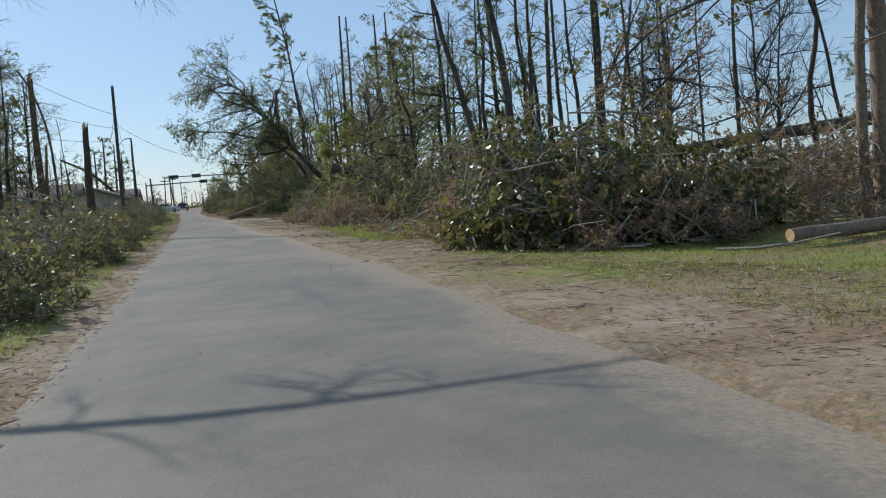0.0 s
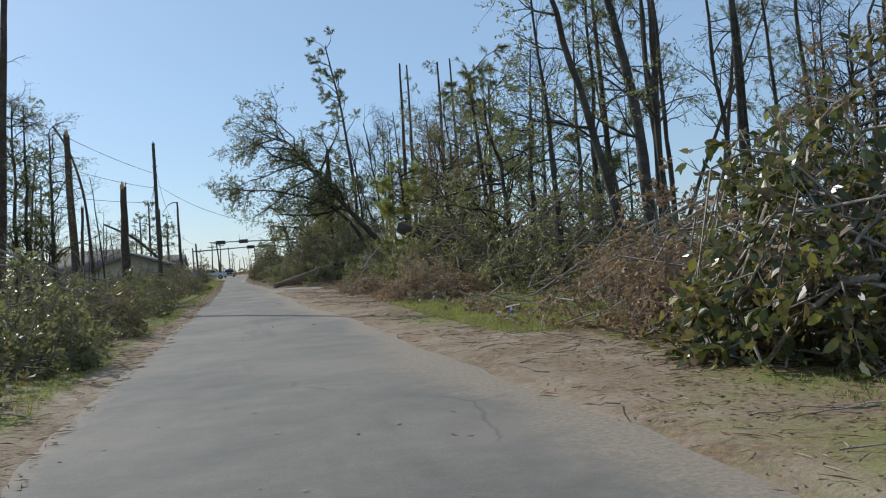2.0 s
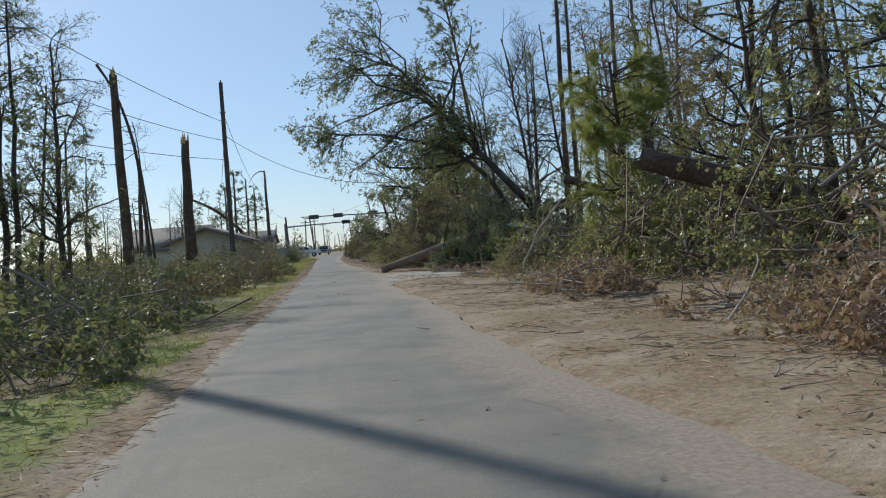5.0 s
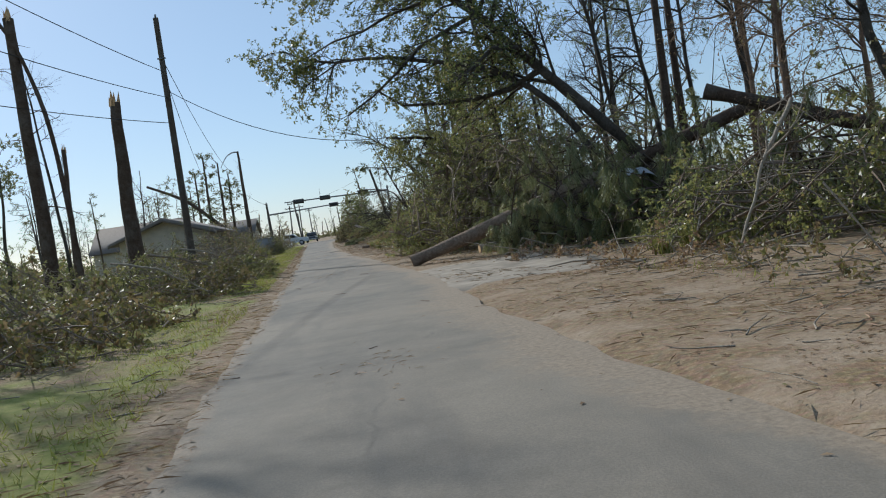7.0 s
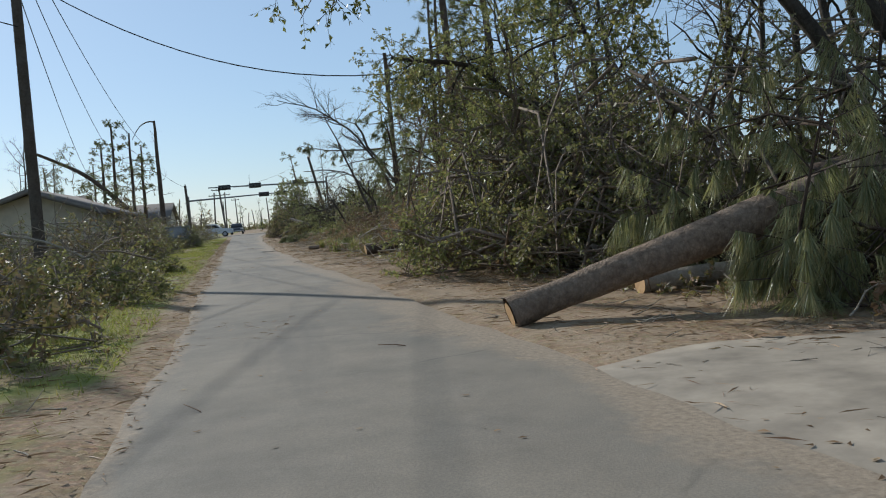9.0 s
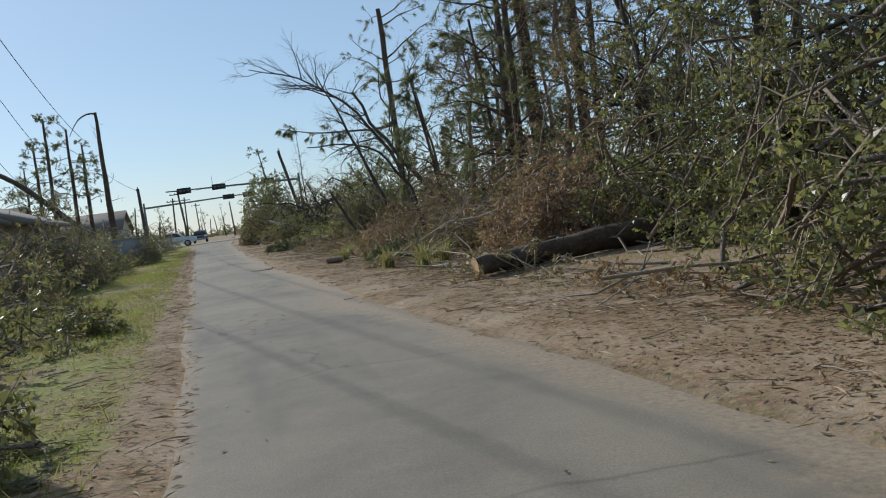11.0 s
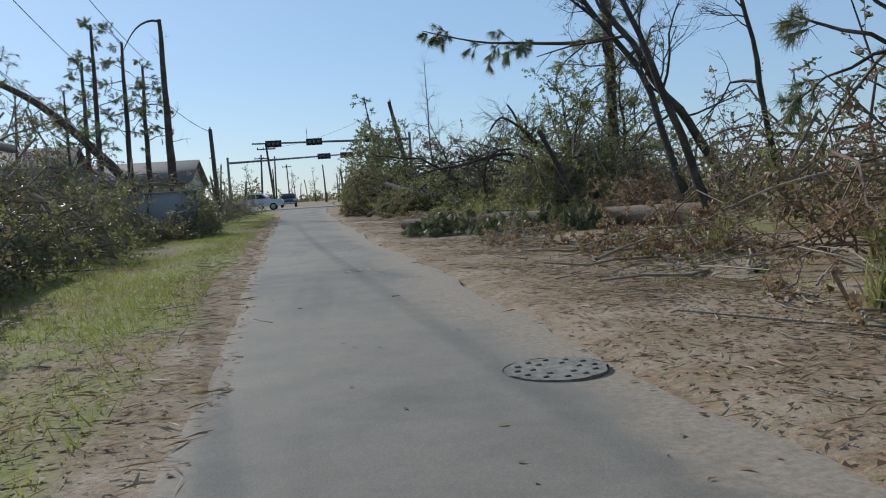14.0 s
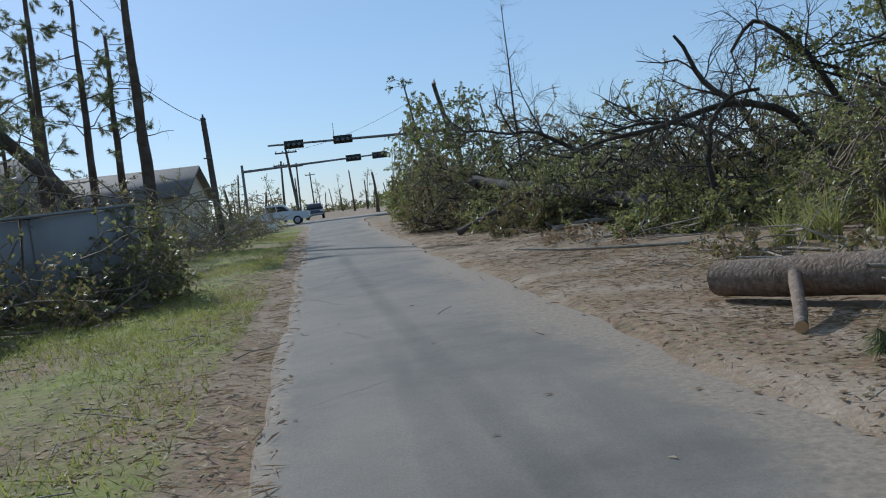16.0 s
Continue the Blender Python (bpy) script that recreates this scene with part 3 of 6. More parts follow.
log("sawn_log", (2.1, 53.95, 0.1), (6.6, 53.7, 1.28), 0.115, 0.26, 11, "thick sawn pine trunk propped up at the roadside", end="")
log("fallen_log", (6.3, 37.4, 2.2), (10.6, 34.8, 0.3), 0.2, 0.27, 12, "fallen pine trunk with a pale sawn end held up by brush", BARK_PINE, 6)
log("fallen_log", (2.75, 70.0, 0.14), (7.6, 70.8, 0.28), 0.14, 0.24, 13, "thick sawn trunk lying under dark foliage", BARK_PINE, 3)
log("fallen_log", (1.2, 97.2, 0.15), (5.9, 90.7, 0.22), 0.14, 0.2, 14, "long sawn pine trunk lying across the verge", BARK_LOG, 8)
log("fallen_limb", (1.55, 96.7, 0.2), (0.95, 95.6, 0.03), 0.045, 0.04, 27, "broken stub propping the end of the long log", BARK_LOG, 0, "cut", "log")
log("sawn_log", (1.72, 79.35, 0.06), (2.08, 79.15, 0.06), 0.07, 0.07, 15, "short sawn log lying on the sandy verge", BARK_LOG, 0)
log("fallen_log", (8.0, 9.9, 0.11), (12.8, 10.0, 0.14), 0.085, 0.12, 16, "pale fallen trunk lying on the grass", BARK_LOG, 7)
log("fallen_log", (3.9, 55.2, 0.1), (7.5, 55.6, 0.12), 0.11, 0.12, 17, "thin fallen trunk lying behind the propped log", BARK_PALE, 3)
log("fallen_log", (8.8, 52.2, 2.85), (13.5, 49.5, 0.5), 0.13, 0.2, 18, "sawn pine trunk sloping down into the brush", BARK_PINE, 6, "cut", "")
log("fallen_log", (5.6, 55.0, 0.9), (11.0, 54.0, 2.6), 0.2, 0.16, 19, "dark fallen trunk rising through the pine boughs", BARK_PINE, 5, "", "")
log("fallen_log", (2.3, 114.8, 1.3), (5.0, 104.3, 0.1), 0.13, 0.18, 20, "thick dark fallen trunk lying over the brush heap", BARK_GREY, 8, "", "")
log("fallen_log", (1.2, 111.0, 0.1), (2.7, 109.0, 0.9), 0.07, 0.05, 25, "thin fallen trunk leaning in the brush heap", BARK_GREY, 3, "", "")
log("fallen_log", (2.6, 107.6, 0.08), (3.7, 107.4, 0.16), 0.06, 0.05, 26, "short pale broken log at the foot of the heap", BARK_PALE, 2)
log("fallen_log", (10.0, 17.6, 1.35), (16.0, 16.5, 1.9), 0.1, 0.15, 22, "grey fallen trunk lying over the brush", BARK_GREY, 8, "", "")
log("sawn_log", (3.3, 75.6, 0.06), (3.9, 75.2, 0.06), 0.08, 0.085, 23, "short sawn log beside the road", BARK_LOG, 0)
log("fallen_log", (4.0, 94.6, 2.1), (4.95, 94.6, 0.1), 0.05, 0.07, 24, "thin broken trunk leaning on the brush", BARK_GREY, 2, "", "")

for i, (p, q) in enumerate((((5.9, 21.8, 0.25), (10.2, 22.4, 1.9)), ((6.2, 20.0, 0.3), (9.6, 19.0, 2.2)), ((6.4, 23.6, 0.3), (10.8, 21.0, 1.5)), ((5.4, 44.6, 0.1), (6.9, 45.6, 1.9)), ((2.9, 75.9, 0.15), (4.6, 74.6, 0.75)), ((3.6, 76.8, 0.2), (6.2, 75.4, 0.9)), ((4.3, 81.4, 0.4), (7.2, 79.6, 0.9)), ((7.3, 14.9, 2.2), (9.2, 13.6, 1.6)), ((4.3, 88.6, 0.1), (7.0, 86.4, 1.0)))):
    tree("fallen_limb", [p, tuple((np.array(p) + np.array(q)) / 2 + np.array([0, 0, 0.22])), q], 0.018, 0.034, 950 + i, "long pale broken limb with bare twigs", limb=(9, 0.0, 0.8, 25, 65, 0.4, 1.3), twig=(4, 0.3, 1, 25, 65, 0.2, 0.5), bark=BARK_PALE, category="branch", group="fallen limbs", near=True, end="cut", wobble=0.5, sides=6)

# ---- right-hand side: brush heaps along the verge ----
MAG = "heap of magnolia branches with big green, yellow and brown leaves"
for i, (c, s) in enumerate((((6.4, 13.9), (1.5, 1.6, 2.7)), ((8.4, 13.2), (1.5, 1.4, 1.9)))):
    brush("magnolia_brush", c, s, 100 + i, MAG, 96, 7, 12, 0.13, LEAF_MAGNOLIA, BARK_PALE, "fallen magnolia tops")
TWIGGY = "tangle of dry twigs with withered brown leaves"
for i, (c, s) in enumerate((((6.7, 17.2), (1.5, 2.0, 1.5)), ((11.0, 13.2), (2.2, 2.0, 1.9)), ((6.1, 15.4), (1.0, 1.5, 1.2)), ((7.4, 12.0), (1.7, 0.9, 0.9)), ((9.0, 17.0), (2.0, 2.2, 1.9)), ((7.8, 20.5), (1.8, 2.0, 1.2)), ((10.2, 22.6), (2.0, 2.0, 0.9)), ((5.3, 28.7), (0.9, 1.6, 1.0)), ((6.4, 29.8), (1.0, 1.6, 0.8)), ((4.7, 36.0), (0.8, 2.0, 0.7)), ((13.5, 15.0), (2.5, 3.0, 2.0)), ((14.5, 20.0), (2.6, 3.0, 1.8)))):
    brush("twiggy_brush", c, s, 120 + i, TWIGGY, 52, 5, 8, 0.08, LEAF_BROWN, BARK_RUST if i % 3 == 2 else BARK_PALE, "twiggy brush heaps", wild=0.5, sprays=2 if i < 8 else 0)
GREEN = "heap of broken branches with small green leaves"
for i, (c, s) in enumerate((((8.8, 27.5), (2.0, 2.6, 3.5)), ((10.8, 31.0), (2.4, 3.0, 4.2)), ((7.6, 33.0), (1.9, 2.4, 3.3)), ((7.6, 38.8), (2.0, 2.4, 3.0)), ((9.5, 42.0), (2.4, 3.0, 3.8)), ((12.5, 36.0), (2.5, 3.0, 4.4)), ((7.0, 46.5), (1.6, 2.4, 2.3)))):
    brush("leafy_brush", c, s, 140 + i, GREEN, 64, 8, 13, 0.08, LEAF_GREEN, BARK_TWIG, "leafy brush heaps")
for i, (c, s) in enumerate((((5.2, 58.6), (1.9, 2.6, 3.6)), ((4.9, 63.4), (1.6, 2.8, 3.2)), ((7.0, 62.0), (2.4, 3.0, 4.6)), ((7.6, 57.4), (2.2, 2.2, 4.3)), ((5.6, 61.0), (1.9, 2.6, 4.0)), ((4.1, 60.6), (1.8, 2.0, 4.1)))):
    brush("leafy_brush", c, s, 150 + i, GREEN, 86, 9, 11, 0.078, LEAF_GREEN if i % 3 else LEAF_WEED, BARK_TWIG, "leafy brush heaps")
PINEY = "fallen pine top with drooping green needle tufts"
for i, (c, s) in enumerate((((6.4, 55.6), (2.0, 1.6, 2.9)), ((8.2, 53.2), (2.0, 1.8, 2.7)), ((6.8, 51.0), (1.6, 1.6, 1.9)), ((9.5, 49.0), (1.8, 2.0, 2.3)), ((5.6, 53.1), (1.3, 0.7, 2.2)))):
    brush("pine_brush", c, s, 160 + i, PINEY, 42, 6, 0, 0, NEEDLES if i == 2 else NEEDLES_PALE, BARK_PINE, "fallen pine tops", needles=(2, 48, 0.25, 0.0046))
tree("young_pine", [(7.5, 41.6, -0.1), (7.35, 41.4, 2.0), (7.1, 41.2, 4.7)], 0.09, 0.03, 165, "leaning young pine thick with bright green needles", limb=(60, 0.06, 1.0, 50, 95, 0.9, 2.0), twig=(4, 0.3, 1, 20, 55, 0.25, 0.55), leaf=("tuft", 3, (60, 0.3, 0.0038), NEEDLES_YELLOW), group="pines", near=True, trop=(0, 0, -0.1))
for i, (c, s) in enumerate((((-13.4, 116.8), (2.6, 2.2, 4.4)), ((-10.9, 116.4), (1.9, 2.0, 2.4)))):
    brush("pine_brush", c, s, 168 + i, "fallen pine top piled under the leaning trunk", 60, 7, 0, 0, NEEDLES, BARK_PINE, "fallen pine tops", needles=(2, 30, 0.26, 0.008))
DARK = "tall heap of evergreen branches with glossy dark leaves"
for i, (c, s, m) in enumerate((((6.8, 70.0), (1.9, 2.2, 5.0), LEAF_DARK), ((9.0, 68.4), (1.9, 2.2, 6.0), LEAF_GREEN), ((6.2, 74.8), (1.5, 1.7, 2.2), LEAF_BROWN), ((8.6, 73.0), (2.2, 2.4, 5.0), LEAF_GREEN), ((7.5, 66.5), (2.0, 2.4, 5.0), LEAF_GREEN), ((6.6, 77.6), (1.7, 1.9, 2.6), LEAF_MIXED), ((5.0, 72.4), (1.1, 1.2, 1.6), LEAF_BROWN))):
    brush("evergreen_brush", c, s, 170 + i, DARK if i != 2 else "tall tangle of withered brown leaves on thin twigs", 84, 8, 13, 0.08, m, BARK_TWIG, "evergreen brush heaps", wild=0.35)
for i, (c, s) in enumerate((((4.4, 79.0), (1.5, 2.4, 1.7)), ((5.4, 83.5), (1.9, 2.6, 2.0)), ((3.6, 87.0), (1.1, 1.6, 0.6)), ((7.6, 88.4), (1.6, 2.0, 1.3)), ((7.2, 97.4), (1.4, 1.6, 1.5)), ((8.8, 95.0), (1.6, 2.0, 2.0)), ((4.0, 76.4), (1.0, 1.0, 0.8)), ((8.5, 80.0), (2.2, 3.0, 2.8)))):
    brush("twiggy_brush", c, s, 180 + i, TWIGGY, 48, 6, 10, 0.066, LEAF_BROWN if i % 3 else LEAF_MIXED, BARK_RUST, "twiggy brush heaps", wild=0.4)
for i, (c, s) in enumerate((((2.2, 94.6), (1.3, 0.9, 0.5)), ((3.6, 92.6), (1.5, 1.0, 0.55)), ((3.2, 77.6), (0.7, 0.7, 0.5)))):
    brush("pine_brush", c, s, 190 + i, "green pine boughs lying on the ground", 70, 6, 0, 0, NEEDLES, BARK_PINE, "fallen pine tops", needles=(2, 34, 0.17, 0.0036), lie=1.2)
for i, (c, s) in enumerate((((5.9, 101.4), (1.3, 1.5, 2.5)), ((8.0, 102.5), (1.8, 1.8, 3.8)), ((6.9, 101.0), (1.2, 1.4, 3.2)), ((9.0, 108.4), (1.8, 2.0, 3.7)), ((11.2, 108.0), (2.0, 2.2, 4.8)), ((8.0, 106.4), (1.0, 1.2, 1.6)))):
    brush("leafy_brush", c, s, 195 + i, "tall roadside shrub with small green leaves", 78, 8, 13, 0.074, LEAF_GREEN, BARK_TWIG, "leafy brush heaps", lie=0.3)
for i, (c, s) in enumerate((((4.4, 104.5), (1.6, 1.6, 0.8)), ((1.9, 115.5), (1.5, 2.6, 2.4)), ((3.0, 111.5), (1.4, 2.2, 1.4)), ((2.7, 108.8), (1.2, 1.2, 0.9)), ((4.4, 109.0), (2.0, 2.4, 2.2)), ((7.4, 109.0), (2.2, 2.4, 3.0)), ((4.0, 115.0), (1.7, 2.6, 3.0)), ((7.5, 116.0), (2.4, 3.0, 3.8)))):
    brush("twiggy_brush", c, s, 200 + i, "heap of broken branches with thin green and brown leaves", 70, 7, 13, 0.08, LEAF_MIXED if i % 2 else LEAF_GREEN, BARK_GREY, "leafy brush heaps", lie=0.6, wild=0.4)
for i, (c, s) in enumerate((((3.0, 123.5), (1.9, 3.0, 5.8)), ((2.7, 131.0), (1.7, 3.0, 6.0)), ((7.0, 127.0), (2.4, 3.0, 5.4)), ((4.6, 140.0), (2.4, 4.0, 4.6)), ((9.8, 121.0), (2.6, 3.0, 5.0)), ((11.0, 135.0), (3.5, 5.0, 5.4)), ((4.5, 150.0), (2.2, 3.5, 4.0)))):
    brush("leafy_brush", c, s, 210 + i, "dark heap of fallen branches and leaves beside the road", 110 if i < 2 else 46, 7, 12, 0.14, (LEAF_DARK, LEAF_GREEN, LEAF_MIXED)[i % 3], BARK_TWIG, "leafy brush heaps", wild=0.35, far=True)

# thickets that close the view behind the first heaps
rng = np.random.default_rng(31)
for i in range(24):
    y = 14 + 4.3 * i + rng.uniform(-1, 1)
    x = np.interp(y, [14, 30, 50, 64, 75, 90, 115], [14.0, 13.5, 11.5, 9.5, 8.6, 9.0, 10.5]) + rng.uniform(-0.8, 2.2)
    h = np.interp(y, [14, 30, 50, 64, 80, 95, 115], [2.2, 3.0, 3.6, 4.6, 4.2, 3.2, 2.6]) * rng.uniform(0.85, 1.15)
    material = (LEAF_GREEN, LEAF_MIXED, LEAF_BROWN, LEAF_DARK)[(0, 1, 2, 0, 3, 1)[i % 6]]
    brush("thicket", (x, y), (2.5, 2.8, h), 800 + i, "thick undergrowth of green and withered leaves on thin stems", 30, 5, 6, 0.14, material, BARK_TWIG, "undergrowth thickets", category="undergrowth", lie=0.3, wild=0.45, far=True)
for i in range(9):
    x = 15 + 3.6 * i
    brush("thicket", (x + rng.uniform(-1, 1), rng.uniform(24, 100)), (3.0, 3.0, rng.uniform(2.0, 3.2)), 840 + i, "thick undergrowth of withered leaves on thin stems", 20, 4, 6, 0.22, LEAF_MIXED if i % 2 else LEAF_BROWN, BARK_TWIG, "undergrowth thickets", category="undergrowth", lie=0.3, wild=0.35, far=True)

# low debris at the foot of the heaps
rng = np.random.default_rng(66)
for i in range(24):
    y = 13 + 4.8 * i + rng.uniform(-1, 1)
    x = float(np.interp(y, ROAD_Y, BRUSH_R)) + rng.uniform(0.1, 0.7)
    brush("debris_heap", (x, y), (rng.uniform(0.6, 1.0), rng.uniform(1.4, 2.4), rng.uniform(0.25, 0.45)), 990 + i, "low heap of brown leaves and broken twigs", 26, 4, 6, 0.07, LEAF_BROWN if i % 3 else LEAF_MIXED, BARK_PALE, "debris heaps", category="debris", lie=0.9, wild=0.6)

# ---- left-hand side brush ----
for i, (p, q) in enumerate((((-1.3, 12.0, 0.5), (-3.6, 13.6, 1.5)), ((-1.6, 17.6, 0.3), (-3.4, 16.2, 1.7)), ((-1.5, 22.6, 0.7), (-3.8, 24.0, 1.6)), ((-1.9, 27.6, 0.4), (-4.0, 26.4, 1.9)), ((-2.2, 33.6, 0.5), (-4.6, 34.8, 1.4)), ((-2.4, 53.4, 0.2), (-4.6, 54.6, 1.1)), ((-2.3, 58.2, 0.15), (-4.4, 57.4, 1.2)), ((-2.6, 63.6, 0.3), (-4.9, 64.8, 1.3)), ((-3.0, 69.0, 0.1), (-5.0, 67.8, 1.0)), ((-4.8, 93.6, 0.2), (-6.6, 94.8, 1.4)), ((-5.0, 99.6, 0.1), (-6.6, 100.8, 1.3)), ((-5.2, 106.6, 0.2), (-7.0, 107.8, 1.5)))):
    tree("fallen_limb", [p, tuple((np.array(p) + np.array(q)) / 2 + np.array([0, 0, 0.2])), q], 0.014, 0.03, 1500 + i, "broken grey limb with bare twigs in the verge brush", limb=(10, 0.0, 0.9, 25, 70, 0.4, 1.2), twig=(4, 0.3, 1, 25, 65, 0.2, 0.5), bark=BARK_PALE if i % 2 else BARK_TWIG, category="branch", group="fallen limbs", near=True, end="cut", wobble=0.5, sides=6)

WEEDS = "low tangle of green weeds and broken branches on the verge"
rng = np.random.default_rng(5)
left_spots = [(-2.3, 9.0, 1.1, 2.0, 0.9), (-1.9, 12.6, 0.8, 1.6, 0.8), (-4.0, 12.5, 1.8, 2.6, 1.6), (-2.4, 16.0, 1.2, 2.2, 1.25), (-2.5, 21.0, 1.3, 2.4, 1.3), (-5.2, 18.5, 2.0, 3.0, 1.6), (-3.1, 27.0, 1.4, 2.6, 1.1), (-5.6, 26.0, 2.2, 3.2, 1.8), (-3.6, 33.5, 1.6, 2.8, 1.1), (-6.2, 34.0, 2.2, 3.2, 1.8), (-4.4, 40.5, 1.7, 3.0, 1.1), (-7.0, 43.0, 2.4, 3.4, 1.7), (-4.4, 47.5, 1.7, 3.0, 1.0), (-4.2, 55.0, 1.8, 2.6, 1.0), (-6.8, 52.0, 2.4, 3.4, 1.5), (-3.9, 60.5, 1.6, 2.4, 0.9), (-6.9, 61.0, 2.6, 3.2, 1.4), (-4.4, 66.5, 1.8, 2.6, 1.1), (-7.5, 70.0, 2.4, 3.2, 1.5), (-1.35, 10.6, 0.75, 1.7, 0.75), (-1.7, 19.0, 0.8, 2.0, 0.95), (-1.95, 24.5, 0.95, 2.6, 1.15), (-2.3, 30.5, 1.1, 2.8, 1.1), (-2.5, 37.0, 1.1, 2.8, 0.9), (-2.7, 55.5, 1.2, 3.2, 0.8), (-2.8, 62.0, 1.2, 3.0, 0.85), (-5.4, 65.0, 2.0, 3.0, 1.3), (-3.0, 47.0, 1.2, 3.2, 0.8), (-9.0, 62.0, 2.6, 3.4, 1.6), (-3.3, 69.5, 1.1, 2.4, 0.8)]
for i, (x, y, sx, sy, h) in enumerate(left_spots):
    brush("weedy_brush", (x, y), (sx, sy, h), 300 + i, WEEDS, 42, 6, 7, 0.1, LEAF_WEED if i % 3 else LEAF_MIXED, BARK_TWIG, "weedy verge brush", lie=0.7, wild=0.3, far=y > 66)
for i, (x, y, sx, sy, h) in enumerate([(-5.3, 74.5, 1.9, 2.6, 1.6), (-6.5, 80.2, 1.9, 2.6, 2.7), (-9.0, 76.5, 2.2, 2.4, 1.5), (-6.4, 88.0, 1.8, 3.0, 1.6), (-7.4, 95.0, 2.2, 3.0, 1.9), (-7.6, 103.0, 2.2, 3.4, 1.9), (-7.6, 111.0, 2.4, 3.4, 1.9), (-7.0, 119.0, 2.2, 3.4, 2.0), (-6.6, 127.0, 2.0, 3.6, 1.8), (-6.8, 136.0, 2.2, 4.0, 1.9), (-7.4, 146.0, 2.4, 4.0, 2.0), (-11.0, 116.0, 2.6, 3.0, 3.4), (-14.4, 117.0, 3.0, 3.0, 5.6), (-5.8, 92.0, 1.6, 2.6, 1.4), (-5.7, 85.0, 1.5, 2.8, 2.2), (-8.6, 79.0, 2.0, 2.2, 1.9), (-6.1, 102.0, 1.5, 1.3, 0.75), (-4.7, 103.6, 0.7, 1.8, 0.9), (-6.2, 107.5, 1.6, 2.0, 1.0), (-6.4, 88.5, 1.5, 2.0, 1.7), (-7.9, 97.4, 2.1, 2.6, 2.8), (-6.3, 98.6, 1.2, 2.2, 1.4), (-12.5, 124.0, 3.0, 4.0, 2.4), (-11.5, 100.0, 2.6, 4.0, 2.4)]):
    brush("weedy_brush", (x, y), (sx, sy, h * (1.5 if y > 95 else 1.15)), 330 + i, "tangle of fallen branches and green undergrowth", 54 if y < 110 else 34, 6, 7, 0.1, LEAF_WEED if i % 2 else LEAF_MIXED, BARK_TWIG, "weedy verge brush", wild=0.35, far=y > 84)

# ---- standing and leaning trees ----
BARE = dict(limb=(10, 0.35, 0.98, 30, 75, 1.0, 2.6), twig=(6, 0.25, 1, 25, 65, 0.5, 1.2), spray=(3, 0.2, 1, 20, 60, 0.25, 0.6))
PINE = dict(limb=(15, 0.45, 1.0, 45, 85, 0.9, 2.4), twig=(7, 0.55, 1, 20, 60, 0.25, 0.7))
SPARSE = ("leaf", 3, 0.065, LEAF_GREEN)


def bare_tree(x, y, h, seed, lean=(0, 0), r=None, leaf=None, name="bare_tree", label="storm-stripped tree with bare grey limbs", **kw):
    r = r or 0.008 * h + 0.025
    pts = [(x, y, -0.1), (x + lean[0] * 0.3, y + lean[1] * 0.3, h * 0.35), (x + lean[0], y + lean[1], h)]
    spec = dict(BARE)
    spec.update(kw)
    return tree(name, pts, r, r * 0.25, seed, label, leaf=leaf, bark=BARK_GREY, group="storm-stripped trees", wobble=0.16, **spec)


def pine(x, y, h, seed, lean=(0, 0), r=None, tufts=3, tuft=(12, 0.2, 0.007), material=None, label="tall pine with sparse needle tufts", end="", **kw):
    r = r or 0.011 * h + 0.03
    pts = [(x, y, -0.1), (x + lean[0] * 0.3, y + lean[1] * 0.3, h * 0.35), (x + lean[0], y + lean[1], h)]
    spec = dict(PINE)
    spec.update(kw)
    return tree("pine_tree", pts, r, r * (0.35 if not end else 0.7), seed, label, leaf=("tuft", tufts, tuft, material or NEEDLES), bark=BARK_PINE, group="pines", end=end, trop=(0, 0, -0.1), **spec)


# broken trunk with torn pale wood beside the first heap
tree("broken_tree", [(11.35, 11.9, -0.1), (11.3, 11.85, 2.0), (11.2, 11.8, 4.4)], 0.16, 0.14, 40, "snapped trunk with long torn pale wood", limb=(4, 0.3, 0.9, 40, 80, 0.6, 1.4), twig=(5, 0.3, 1, 30, 70, 0.4, 0.8), bark=BARK_LOG, group="snapped trees", end="broken")
tree("bare_tree", [(11.0, 11.9, -0.1), (10.85, 11.8, 2.0), (10.9, 11.7, 5.2)], 0.085, 0.07, 144, "pale brown trunk beside the fallen log", limb=(6, 0.4, 1, 35, 75, 0.6, 1.6), twig=(5, 0.3, 1, 30, 70, 0.3, 0.8), bark=BARK_LOG, group="storm-stripped trees", near=True)
# leaning and standing trunks behind the heaps
tree("leaning_tree", [(10.25, 25.6, -0.1), (10.4, 26.3, 3.2), (10.4, 27.0, 6.2), (9.95, 27.5, 9.4)], 0.17, 0.08, 41, "dark leaning tree with crooked limbs and few leaves", leaf=("leaf", 4, 0.09, LEAF_GREEN), bark=BARK_GREY, group="storm-stripped trees", near=True, wobble=0.12, **BARE)
tree("leaning_tree", [(9.0, 23.6, -0.1), (8.2, 24.0, 3.2), (7.8, 24.0, 5.2), (7.0, 24.0, 8.0)], 0.11, 0.04, 141, "slim leaning tree with crooked limbs and few leaves", leaf=("leaf", 4, 0.09, LEAF_GREEN), bark=BARK_GREY, group="storm-stripped trees", near=True, wobble=0.2, **BARE)
